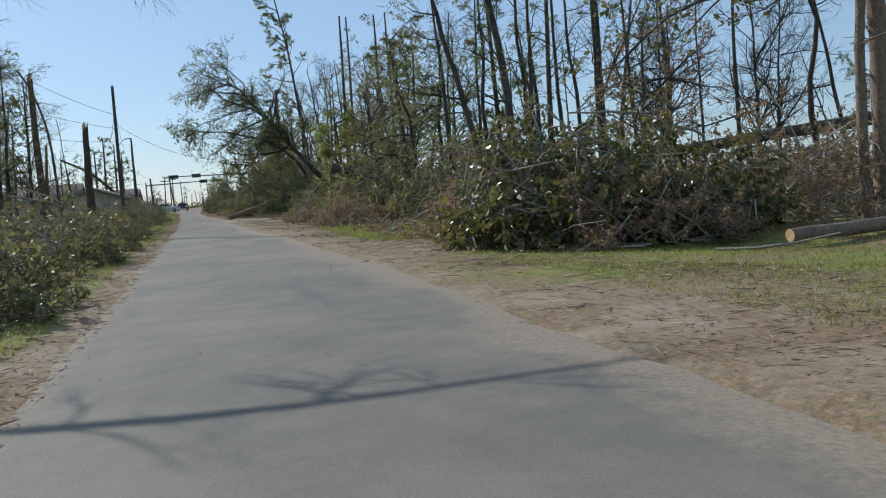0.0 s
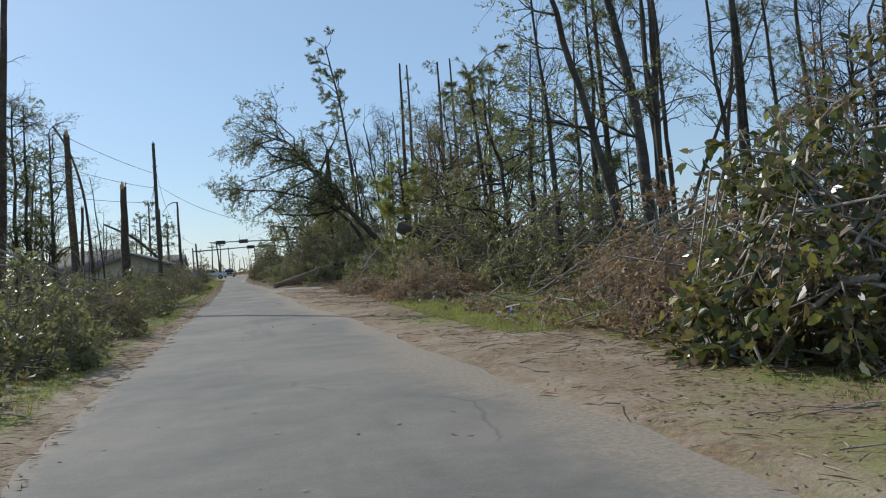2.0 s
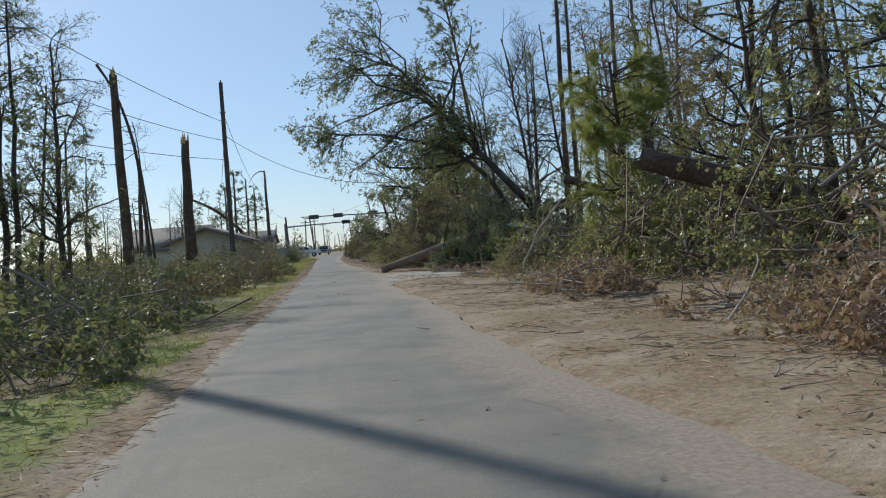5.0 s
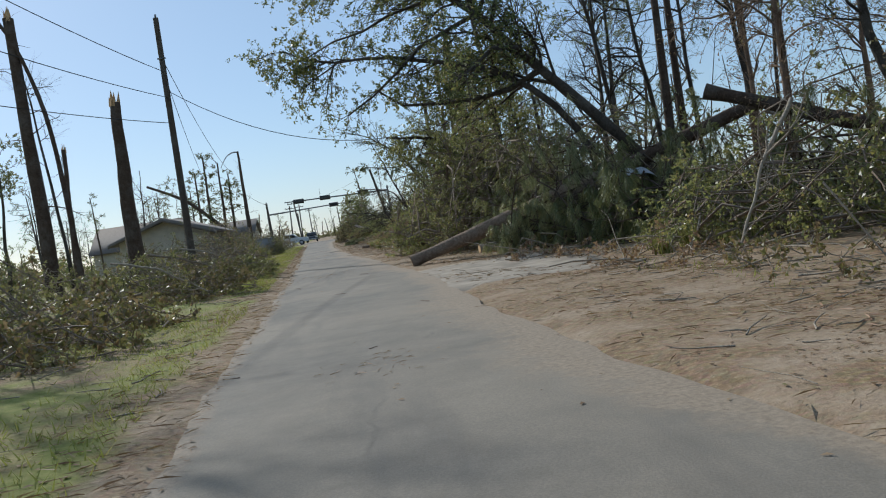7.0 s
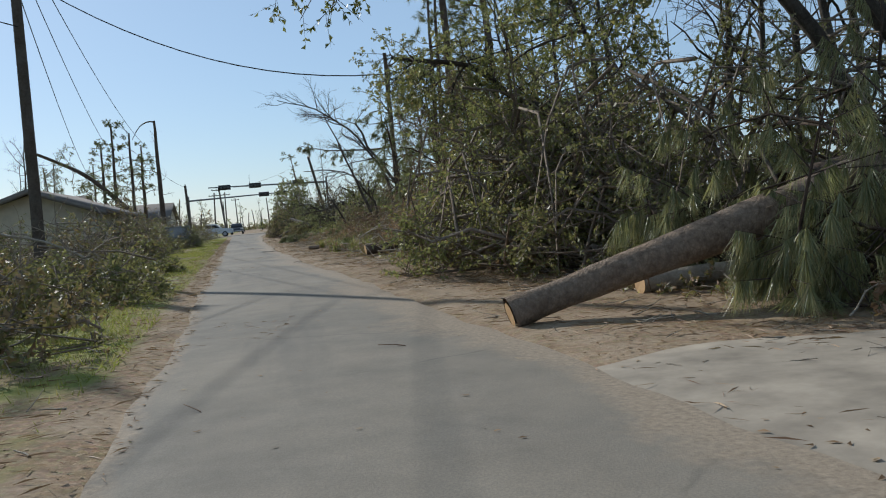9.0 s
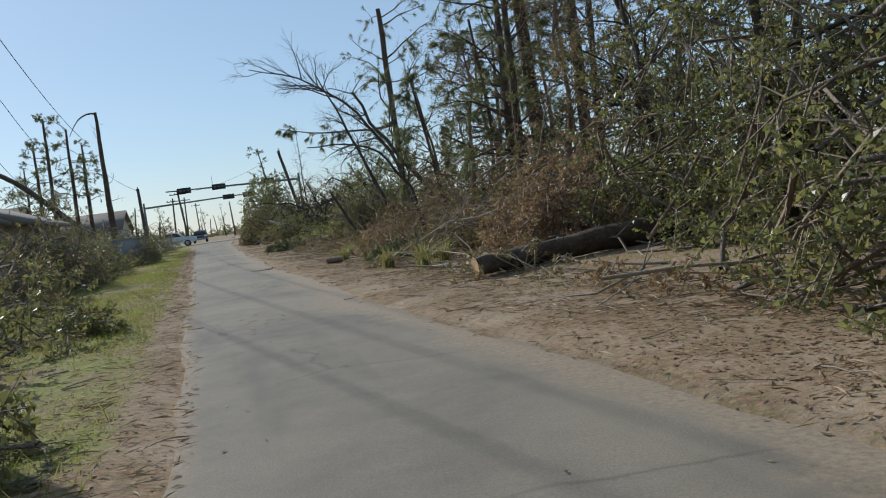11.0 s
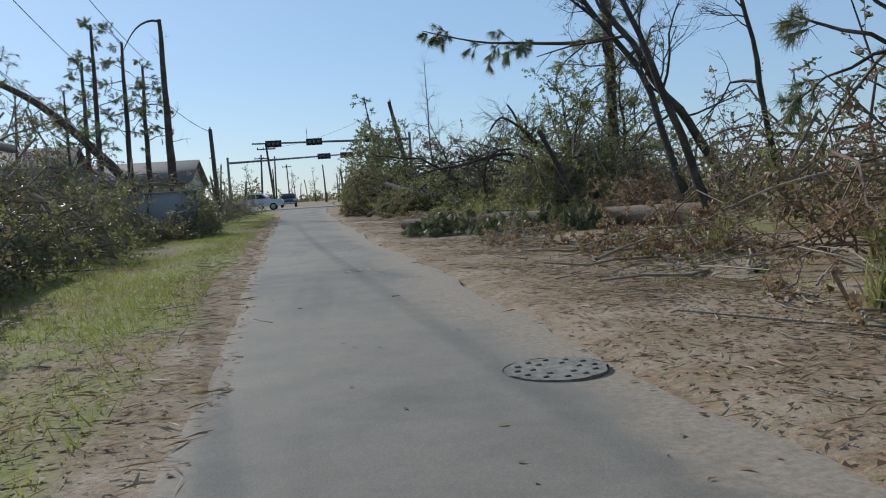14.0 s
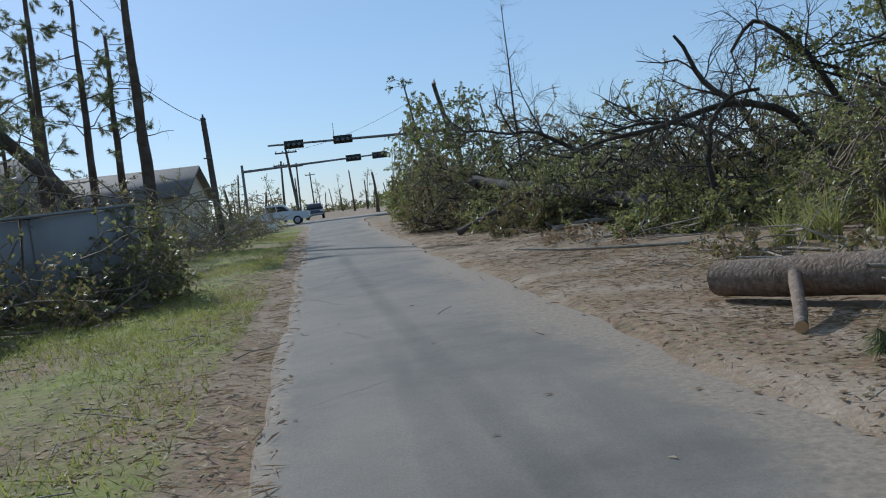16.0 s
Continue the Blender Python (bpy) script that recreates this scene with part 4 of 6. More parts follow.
tree("leaning_tree", [(13.0, 15.6, -0.1), (12.5, 14.6, 4.8), (11.2, 14.3, 4.5), (8.8, 14.3, 3.7), (7.9, 14.1, 2.9)], 0.065, 0.015, 142, "broken tree with leafy limbs hanging over the heap", limb=(14, 0.45, 1.0, 25, 80, 0.6, 1.8), twig=(5, 0.3, 1, 25, 70, 0.3, 0.8), spray=(3, 0.3, 1, 25, 60, 0.15, 0.35), leaf=("leaf", 2, 0.13, LEAF_MAGNOLIA), bark=BARK_GREY, group="storm-stripped trees", near="broad", wobble=0.9)
tree("leaning_tree", [(-5.4, 11.4, -0.1), (-4.2, 10.6, 3.4), (-1.8, 10.2, 3.7), (0.4, 10.0, 3.4)], 0.1, 0.015, 143, "bare tree with long limbs reaching over the road", limb=(14, 0.35, 1.0, 25, 70, 0.5, 1.4), twig=(6, 0.3, 1, 25, 70, 0.3, 0.7), spray=(3, 0.3, 1, 25, 60, 0.15, 0.35), bark=BARK_GREY, group="storm-stripped trees", near=True, trop=(0, 0, -0.2))
for i, (x, y, h, lx) in enumerate(((14.95, 29.1, 12.5, 0.05), (15.25, 29.3, 12.0, 0.0), (20.6, 33.5, 13, -0.4), (11.6, 27.4, 9.5, -0.4), (12.4, 29.5, 10.0, 0.3), (9.2, 28.8, 8.5, -0.3), (11.0, 30.5, 9.5, 0.2), (13.8, 32.0, 11.0, -0.2), (12.0, 34.5, 9.0, 0.4), (13.3, 26.9, 8.4, -0.5), (17.0, 30.0, 9.5, -0.4), (17.5, 38.0, 13, -0.4), (13.0, 43.0, 10, 0.8), (11.3, 47.5, 8.5, -0.6), (9.6, 60.5, 9.0, 0.4))):
    bare_tree(x, y, h, 420 + i, (lx, 0.3), leaf=(None, SPARSE, ("tuft", 2, (18, 0.22, 0.006), NEEDLES), SPARSE)[i % 4], near=True, limb=(9, 0.4, 0.98, 30, 75, 0.6, 1.8), spray=(2, 0.2, 1, 20, 60, 0.25, 0.6))
for i, (x, y, h, lx) in enumerate(((9.4, 58.6, 9.5, -1.2), (11.2, 60.5, 10.5, -0.8), (10.4, 64.0, 10.0, 0.3), (12.6, 56.8, 9.0, -0.9), (13.2, 62.0, 11.0, -0.4), (9.0, 66.5, 9.0, -0.6))):
    bare_tree(x, y, h, 460 + i, (lx, 0.3), r=0.1, near=True, limb=(13, 0.3, 0.98, 25, 70, 1.2, 3.2), twig=(8, 0.2, 1, 25, 65, 0.5, 1.4), spray=(4, 0.2, 1, 20, 60, 0.25, 0.7))
rng = np.random.default_rng(77)
for i in range(34):
    y = 16 + 2.7 * i + rng.uniform(-1.5, 1.5)
    x = rng.uniform(13, 36)
    h = rng.uniform(5, 14)
    lean = (rng.normal(0, 1.5), rng.normal(0, 0.8))
    if i % 4 == 0:
        pine(x, y, h, 500 + i, lean, tufts=3)
    else:
        bare_tree(x, y, h, 500 + i, lean, r=(0.004 + 0.004 * rng.uniform()) * h + 0.02, leaf=SPARSE if i % 3 == 0 else None, limb=(int(rng.integers(7, 13)), rng.uniform(0.2, 0.55), 0.98, 25, 80, 0.8, 3.0), twig=(4, 0.25, 1, 25, 65, 0.5, 1.2), spray=(2, 0.2, 1, 20, 60, 0.25, 0.7))
# leafy and needled trees close behind the verge
LEAFY = dict(limb=(20, 0.2, 1.0, 40, 90, 1.0, 3.0), twig=(9, 0.3, 1, 25, 60, 0.35, 0.9), spray=(3, 0.2, 1, 25, 70, 0.2, 0.5))
for i, (x, y, h, lx, m, n) in enumerate(((8.6, 31.0, 5.6, -0.6, LEAF_GREEN, 4), (10.2, 34.5, 6.8, 0.5, LEAF_GREEN, 4), (8.2, 36.2, 5.0, -0.5, LEAF_MIXED, 3), (10.8, 40.0, 7.0, -0.4, LEAF_GREEN, 3), (9.0, 45.0, 6.5, 0.6, LEAF_MIXED, 3), (11.6, 50.0, 8.0, -0.8, LEAF_GREEN, 3), (6.9, 68.6, 6.4, -0.3, LEAF_GREEN, 6), (8.8, 70.5, 7.5, 0.2, LEAF_DARK, 6), (7.4, 72.9, 5.2, -0.2, LEAF_MIXED, 4), (9.6, 75.5, 7.2, 0.3, LEAF_GREEN, 5), (9.4, 104.0, 4.6, 0.2, LEAF_GREEN, 6), (7.4, 102.6, 3.6, -0.3, LEAF_GREEN, 6), (11.5, 20.0, 5.0, 0.5, LEAF_BROWN, 2), (6.4, 61.0, 5.6, -0.8, LEAF_GREEN, 5))):
    tree("leafy_tree", [(x, y, -0.1), (x + 0.3 * lx, y, 0.4 * h), (x + lx, y + 0.2, h)], 0.015 * h + 0.02, 0.02, 960 + i, "storm-torn tree with a ragged leafy crown", leaf=("leaf", n + 3, 0.085, m), bark=BARK_GREY, group="leafy trees", near=True, wobble=0.3, **LEAFY)
for i, (x, y, h, lx) in enumerate(((9.6, 36.8, 7.5, -0.5), (11.4, 43.5, 8.5, 0.4), (12.0, 31.5, 9.0, -0.3), (8.0, 83.2, 6.5, -0.6), (6.9, 86.5, 5.6, -0.8), (9.8, 89.0, 7.0, 0.3))):
    pine(x, y, h, 980 + i, (lx, 0), tufts=4, tuft=(24, 0.24, 0.0055), limb=(20, 0.25, 1.0, 45, 95, 0.8, 2.4), near=True, label="ragged pine with hanging needle tufts")
# the tall one-sided pine and its leaning mate
tree("pine_tree", [(10.2, 82.0, -0.1), (10.3, 82.0, 7.5), (9.6, 82.2, 14.5), (8.6, 83.0, 20.5)], 0.2, 0.05, 43, "tall wind-bent pine with tufts on one side", limb=(30, 0.4, 1.0, 40, 85, 1.6, 4.2), twig=(10, 0.6, 1, 25, 75, 0.4, 0.9), leaf=("tuft", 3, (20, 0.3, 0.01), NEEDLES), group="pines", trop=(-0.6, 0, 0.35), near=True)
bare_tree(12.2, 80.0, 12.0, 44, (-2.6, 1.0), r=0.12, limb=(5, 0.4, 0.95, 30, 70, 0.5, 1.4))
# leafy crown that hangs out over the shoulder
tree("leafy_tree", [(7.0, 61.8, -0.1), (5.6, 61.7, 2.4), (4.0, 61.6, 3.6), (2.5, 61.5, 3.75)], 0.13, 0.03, 1400, "bent tree with a dense small-leaved crown over the shoulder", limb=(34, 0.25, 1.0, 35, 95, 0.7, 1.7), twig=(9, 0.2, 1, 25, 75, 0.3, 0.8), spray=(3, 0.2, 1, 25, 70, 0.15, 0.4), leaf=("leaf", 6, 0.075, LEAF_GREEN), bark=BARK_GREY, group="leafy trees", near=True, wobble=0.3, trop=(0, 0, -0.35))
# big leaning tree whose crown hangs over the verge
tree("leaning_tree", [(9.6, 56.0, -0.1), (8.6, 55.8, 1.8), (7.5, 55.8, 3.2), (6.0, 57.0, 5.2), (4.6, 58.2, 7.3), (3.0, 59.5, 9.0)], 0.2, 0.04, 45, "uprooted tree leaning towards the road with a wide twiggy crown", limb=(34, 0.36, 1.0, 15, 70, 2.6, 6.2), twig=(14, 0.25, 1, 20, 65, 0.7, 1.8), spray=(6, 0.2, 1, 25, 65, 0.25, 0.7), leaf=("leaf", 5, 0.1, LEAF_DARK), bark=BARK_GREY, group="storm-stripped trees", trop=(-0.55, 0.1, -0.4), near=True, wobble=0.2)
tree("leaning_tree", [(8.2, 56.4, -0.1), (7.4, 56.3, 2.6), (6.4, 56.6, 4.2), (4.2, 57.6, 5.2), (1.8, 58.8, 5.7), (-0.2, 59.0, 6.3)], 0.13, 0.02, 145, "slim bent tree with a long limb reaching over the verge", limb=(22, 0.4, 1.0, 20, 65, 1.0, 2.8), twig=(11, 0.2, 1, 25, 70, 0.5, 1.3), spray=(5, 0.2, 1, 25, 70, 0.2, 0.5), leaf=("leaf", 5, 0.1, LEAF_DARK), bark=BARK_GREY, group="storm-stripped trees", trop=(-0.25, 0.1, -0.4), near=True, wobble=0.3)
tree("leaning_tree", [(8.2, 96.0, -0.1), (7.6, 97.0, 3.5), (6.2, 98.0, 6.1), (3.8, 99.0, 7.8), (1.6, 100.0, 8.6)], 0.11, 0.02, 146, "bare tree bent over with a fan of fine twigs", limb=(16, 0.3, 1.0, 15, 50, 1.4, 3.4), twig=(7, 0.2, 1, 20, 50, 0.5, 1.3), spray=(4, 0.2, 1, 20, 50, 0.25, 0.6), bark=BARK_GREY, group="storm-stripped trees", trop=(-0.3, 0, 0.1), near=True, wobble=0.3)
tree("leaning_tree", [(9.9, 97.0, -0.1), (8.8, 97.0, 2.05), (8.1, 97.0, 3.2), (6.9, 97.0, 4.6), (5.9, 97.0, 6.6)], 0.14, 0.06, 147, "dark leaning trunk with curved bare limbs", limb=(12, 0.3, 1.0, 40, 90, 1.2, 3.0), twig=(6, 0.25, 1, 25, 65, 0.5, 1.2), spray=(3, 0.2, 1, 20, 60, 0.25, 0.6), leaf=("leaf", 1, 0.09, LEAF_GREEN), bark=BARK_GREY, group="storm-stripped trees", trop=(0.5, 0, 0.3), near=True, wobble=0.3)
tree("leaning_tree", [(5.1, 82.4, -0.1), (4.75, 82.3, 1.6), (4.0, 82.1, 2.7), (2.9, 82.0, 3.2), (1.9, 82.0, 3.1)], 0.06, 0.015, 148, "thin arching bare tree over the verge", limb=(9, 0.3, 1.0, 25, 70, 0.6, 1.5), twig=(5, 0.2, 1, 25, 60, 0.3, 0.8), bark=BARK_GREY, group="storm-stripped trees", near=True, wobble=0.4)
# bare crowns of fallen trees beyond the long log
HANG = dict(twig=(7, 0.2, 1, 25, 70, 0.35, 1.0), spray=(4, 0.2, 1, 20, 60, 0.2, 0.5), bark=BARK_GREY, group="storm-stripped trees", near=True)
tree("fallen_tree", [(8.2, 106.2, -0.1), (7.4, 106.2, 1.5), (6.3, 106.0, 2.05), (5.0, 106.0, 1.95), (3.9, 106.0, 1.85), (2.7, 106.0, 1.5)], 0.11, 0.025, 151, "fallen tree with long bare limbs lying over the brush", limb=(16, 0.35, 1.0, 25, 75, 0.7, 2.0), trop=(-0.3, 0, -0.1), wobble=0.35, **HANG)
tree("fallen_tree", [(7.4, 104.2, -0.1), (6.9, 104.0, 1.7), (6.05, 104.0, 2.65), (5.8, 104.0, 3.25), (5.35, 104.0, 3.4), (4.9, 104.0, 2.75)], 0.085, 0.025, 152, "bare tree bowed over with hanging fine twigs", limb=(16, 0.4, 1.0, 30, 80, 0.5, 1.4), trop=(-0.3, 0, -0.6), wobble=0.25, **HANG)
tree("fallen_tree", [(5.1, 105.2, -0.1), (4.85, 105.1, 0.9), (4.75, 105.0, 1.5), (5.25, 105.0, 2.05), (5.85, 105.0, 2.2)], 0.06, 0.03, 153, "crooked bare limb arching out of the heap", limb=(9, 0.3, 1.0, 30, 80, 0.5, 1.3), trop=(-0.2, 0, 0.1), wobble=0.3, **HANG)
tree("fallen_tree", [(6.4, 112.0, -0.1), (5.0, 112.0, 1.6), (3.4, 112.0, 2.3), (1.8, 112.0, 2.5)], 0.09, 0.02, 154, "fallen tree with a spray of bare grey limbs", limb=(20, 0.2, 1.0, 25, 75, 0.8, 2.2), trop=(0, 0, 0.25), wobble=0.3, **HANG)
tree("fallen_tree", [(9.4, 110.0, -0.1), (7.6, 110.0, 1.7), (6.0, 110.0, 2.3), (4.4, 110.0, 2.0)], 0.09, 0.02, 155, "fallen tree with a spray of bare grey limbs", limb=(20, 0.2, 1.0, 25, 75, 0.8, 2.2), trop=(0, 0, 0.2), wobble=0.3, **HANG)
# pine by the long log, with its boughs over the verge
bough_pine = tree("pine_tree", [(9.3, 104.3, -0.1), (9.25, 104.25, 4.0), (9.15, 104.2, 12.0)], 0.2, 0.13, 46, "standing pine with ragged drooping boughs", limb=(22, 0.35, 1.0, 55, 95, 1.5, 4.4), twig=(7, 0.3, 1, 25, 65, 0.4, 1.0), leaf=("tuft", 3, (30, 0.26, 0.005), NEEDLES), group="pines", trop=(0, 0, -0.15), near=True)
rng = np.random.default_rng(149)
bough = refine([(9.2, 104.3, 5.7), (7.6, 104.2, 5.5), (5.9, 104.1, 5.6), (4.2, 104.0, 5.75), (2.9, 104.0, 6.1)], 12, rng, 0.04)[None]
bough_r = np.linspace(0.075, 0.015, 12)[None]
side = children(rng, bough, bough_r, 15, (0.35, 1.0), (20, 70), (0.5, 1.5), 5, 0.2, (-0.2, 0, -0.45), 0.012)
fine = children(rng, *side, 4, (0.3, 1.0), (20, 55), (0.2, 0.5), 3, 0.2, (0, 0, -0.3), 0.01)
part("limb", [sweep(bough, bough_r, 6), sweep(*side, 4), sweep(*fine, 3)], BARK_PINE, bough_pine)
part("crown", [needle_tufts(rng, fine[0], 3, 34, 0.26, 0.005, 0.45, (0.4, 1.0), 0.5)], NEEDLES, bough_pine, kind="stuff")
THICK = dict(limb=(24, 0.22, 1.0, 45, 95, 0.9, 2.8), twig=(6, 0.5, 1, 25, 65, 0.35, 0.9), near=True, tuft=(22, 0.24, 0.006))
pine(6.7, 78.3, 9.0, 57, (0.2, 0.2), tufts=4, label="dark pine thick with needles", **THICK)
pine(7.6, 81.5, 10.0, 47, (0.3, 0.2), tufts=4, **THICK)
tree("vine_clad_tree", [(8.05, 80.3, -0.1), (8.0, 80.3, 4.0), (7.9, 80.4, 11.0)], 0.21, 0.13, 58, "thick pine trunk wrapped in leafy vines", limb=(70, 0.05, 0.95, 60, 95, 0.15, 0.5), twig=(5, 0.3, 1, 25, 70, 0.1, 0.3), leaf=("leaf", 9, 0.08, LEAF_MIXED), bark=BARK_PINE, group="pines")
pine(9.0, 84.5, 9.0, 48, (-0.2, 0.2), tufts=5)
pine(8.4, 77.5, 8.0, 49, (0.4, 0.0), tufts=5, label="dark pine thick with needles")
bare_tree(6.0, 90.5, 6.5, 50, (-2.4, 0.5), r=0.09)
bare_tree(8.8, 93.0, 7.0, 51, (-1.0, 0.5))
bare_tree(5.8, 124.0, 8.1, 52, (-0.1, 0), r=0.06, limb=(10, 0.45, 1, 20, 45, 0.4, 1.0), name="slender_tree", label="slender bare sapling standing above the brush")
bare_tree(10.5, 112.0, 4.4, 53, (-3.0, 0.2), r=0.16, name="leaning_tree", label="fallen tree with curling bare limbs")
bare_tree(7.0, 121.0, 4.6, 54, (-1.6, 0.3))
pine(5.2, 149.7, 9.2, 55, (-1.3, 0), tufts=6)
tree("broken_tree", [(8.0, 150.2, -0.1), (7.0, 150.2, 4.5), (6.1, 150.2, 8.8)], 0.2, 0.14, 56, "snapped bare trunk leaning above the brush", bark=BARK_GREY, group="snapped trees", end="broken")

# left-hand side trees
tree("pine_tree", [(-8.2, 42.0, -0.1), (-7.9, 42.0, 4.0), (-7.2, 42.0, 14.0)], 0.17, 0.1, 60, "tall bare pine trunk", limb=(12, 0.2, 0.95, 50, 95, 0.8, 2.0), twig=(6, 0.3, 1, 25, 65, 0.4, 0.9), bark=BARK_PINE, group="pines", trop=(0, 0, -0.3))
tree("snapped_pine", [(-10.85, 70.0, -0.1), (-10.9, 70.0, 6.0), (-10.9, 70.0, 11.3)], 0.3, 0.2, 61, "tall snapped pine with its top hanging down", limb=(13, 0.25, 0.98, 55, 95, 1.0, 2.6), twig=(5, 0.3, 1, 25, 65, 0.4, 1.0), bark=BARK_PINE, group="snapped trees", end="broken", trop=(0, 0, -0.2), near=True, wobble=0.015)
tree("hanging_top", [(-11.7, 70.0, 11.9), (-10.8, 69.9, 10.6), (-9.95, 69.8, 7.2), (-9.75, 69.8, 3.6), (-9.7, 69.8, 0.0)], 0.06, 0.12, 62, "bent pine top hanging from its snapped trunk", limb=(8, 0.1, 0.95, 40, 90, 0.5, 1.4), bark=BARK_PINE, category="tree", group="snapped trees")
tree("snapped_pine", [(-7.6, 70.0, -0.1), (-7.55, 70.0, 4.0), (-7.4, 70.0, 7.5)], 0.36, 0.2, 63, "thick snapped pine trunk tapering to a splintered point", limb=(3, 0.3, 0.7, 60, 90, 0.4, 1.0), bark=BARK_PINE, group="snapped trees", end="broken", rough=0.05, wobble=0.015)
tree("snapped_pine", [(-11.4, 75.0, -0.1), (-11.3, 75.0, 3.0), (-11.1, 75.0, 6.6)], 0.14, 0.1, 64, "thin snapped pine trunk", bark=BARK_PINE, group="snapped trees", end="broken")
dead = tree("snapped_pine", [(-8.2, 122.8, -0.1), (-8.2, 122.8, 5.0), (-8.2, 122.8, 10.7)], 0.26, 0.1, 65, "tall dead pine with a bent broken top", limb=(16, 0.2, 0.95, 60, 95, 0.5, 1.7), twig=(4, 0.3, 1, 25, 65, 0.3, 0.6), bark=BARK_PINE, group="snapped trees", wobble=0.02, near=True)
bent = refine([(-8.2, 122.8, 10.6), (-8.8, 122.8, 10.75), (-9.6, 122.8, 10.2), (-10.1, 122.8, 9.2)], 9, np.random.default_rng(4), 0.03)[None]
part("limb", [sweep(bent, np.linspace(0.07, 0.02, 9)[None], 6)], BARK_PINE, dead)
for i, (x, h) in enumerate(((-12.1, 10.8), (-10.9, 10.1), (-10.2, 9.0), (-13.8, 9.6))):
    pine(x, 124 + 1.5 * i, h, 66 + i, (0.2, 0), r=0.2, tufts=6, limb=(20, 0.35, 1.0, 50, 95, 0.8, 2.4), near=True, label="ragged pine with torn tufts")
tree("leaning_tree", [(-7.6, 117.0, 0.0), (-10.6, 117.7, 3.7), (-13.4, 118.0, 6.4), (-16.6, 118.0, 8.0)], 0.26, 0.11, 72, "uprooted pine trunk leaning away from the road", limb=(14, 0.3, 1, 40, 85, 0.8, 2.4), twig=(6, 0.3, 1, 25, 65, 0.4, 1.0), leaf=("tuft", 3, (16, 0.28, 0.009), NEEDLES), bark=BARK_PINE, group="storm-stripped trees", near=True, wobble=0.03, trop=(-0.1, 0, -0.3))
for i, (x, y, h, lx) in enumerate(((-9.1, 50.0, 9.4, 0.3), (-11.2, 46.0, 8.5, 0.4), (-10.6, 56.0, 8.0, 0.8), (-14.5, 58.0, 10.0, 0.4), (-15.5, 78.0, 8.0, 0.5), (-10.2, 33.0, 7.5, 0.1))):
    bare_tree(x, y, h, 80 + i, (lx, 0), r=0.11, leaf=("leaf", 15, 0.09, LEAF_WEED if i % 2 else LEAF_DARK), near=True, name="vine_clad_tree", label="broken tree wrapped in leafy vines", limb=(20, 0.08, 0.98, 35, 85, 0.6, 1.7), spray=(2, 0.2, 1, 20, 60, 0.25, 0.6))
FEATHER = dict(limb=(34, 0.2, 1.0, 30, 80, 1.0, 3.2), twig=(9, 0.2, 1, 20, 60, 0.5, 1.3), spray=(4, 0.2, 1, 20, 60, 0.25, 0.6), name="feathery_tree", label="storm-torn tree with drooping feathery twigs")
for i, (x, y, h, lx) in enumerate(((-9.7, 50.5, 9.6, 0.3), (-11.4, 48.0, 10.4, 0.4), (-8.3, 51.5, 8.4, 0.2), (-12.8, 52.5, 9.6, -0.2), (-10.6, 44.0, 8.8, 0.3), (-9.0, 39.0, 7.4, 0.3))):
    bare_tree(x, y, h, 1300 + i, (lx, 0), r=0.12, leaf=("leaf", 3, 0.07, LEAF_WEED if i % 2 else LEAF_GREEN), trop=(0, 0, -0.25), **FEATHER)
for i, (x, y, h, lx) in enumerate(((9.6, 61.5, 10.2, 0.2), (11.8, 37.5, 8.2, 0.3), (15.6, 25.5, 6.4, 0.2), (18.0, 24.0, 6.8, -0.2), (16.8, 28.0, 7.4, 0.1), (20.5, 26.5, 7.0, 0.3))):
    bare_tree(x, y, h, 1310 + i, (lx, 0), r=0.07, trop=(0, 0, 0.3), **FEATHER)
for i, (x, y, h, lx) in enumerate(((11.2, 47.5, 8.5, 0.3), (12.6, 50.5, 9.0, -0.3), (10.2, 51.5, 7.6, 0.2), (13.8, 54.0, 9.5, 0.2), (12.0, 56.0, 9.0, -0.2), (7.3, 76.6, 6.2, 0.2), (8.6, 79.0, 7.2, -0.2), (6.7, 82.6, 5.8, 0.3), (9.3, 82.4, 7.4, 0.1), (10.4, 79.0, 8.0, 0.2), (8.8, 86.5, 6.6, -0.3))):
    tree("twiggy_tree", [(x, y, -0.1), (x + 0.3 * lx, y, 0.4 * h), (x + lx, y + 0.2, h)], 0.09, 0.02, 1420 + i, "storm-torn tree with dense brown twigs", limb=(30, 0.12, 1.0, 30, 85, 0.8, 2.4), twig=(9, 0.2, 1, 25, 70, 0.4, 1.1), spray=(3, 0.2, 1, 20, 60, 0.2, 0.5), leaf=("leaf", 2, 0.075, LEAF_MIXED if i % 2 else LEAF_BROWN), bark=BARK_RUST, group="storm-stripped trees", wobble=0.3, trop=(0, 0, -0.15))
for i, (x, y, r) in enumerate(((10.4, 58.2, 0.16), (11.0, 58.6, 0.14), (12.9, 58.0, 0.15), (13.6, 57.2, 0.13))):
    pine(x, y, 13.0, 1440 + i, (0.2 - 0.1 * i, 0), r=r, tufts=2, limb=(9, 0.35, 1.0, 50, 95, 0.6, 1.8), label="tall bare pine trunk with few boughs")
pine(-11.0, 30.0, 9.5, 90, (0.3, 0), tufts=4)
for i, (x, y, h) in enumerate(((-10.2, 47.5, 9.6), (-12.6, 53.0, 9.2), (-10.8, 60.0, 7.0))):
    pine(x, y, h, 190 + i, (0.3, 0), tufts=4, tuft=(14, 0.24, 0.0075), near=True, limb=(18, 0.2, 1.0, 45, 95, 0.7, 2.0), label="storm-torn pine with ragged needle tufts")
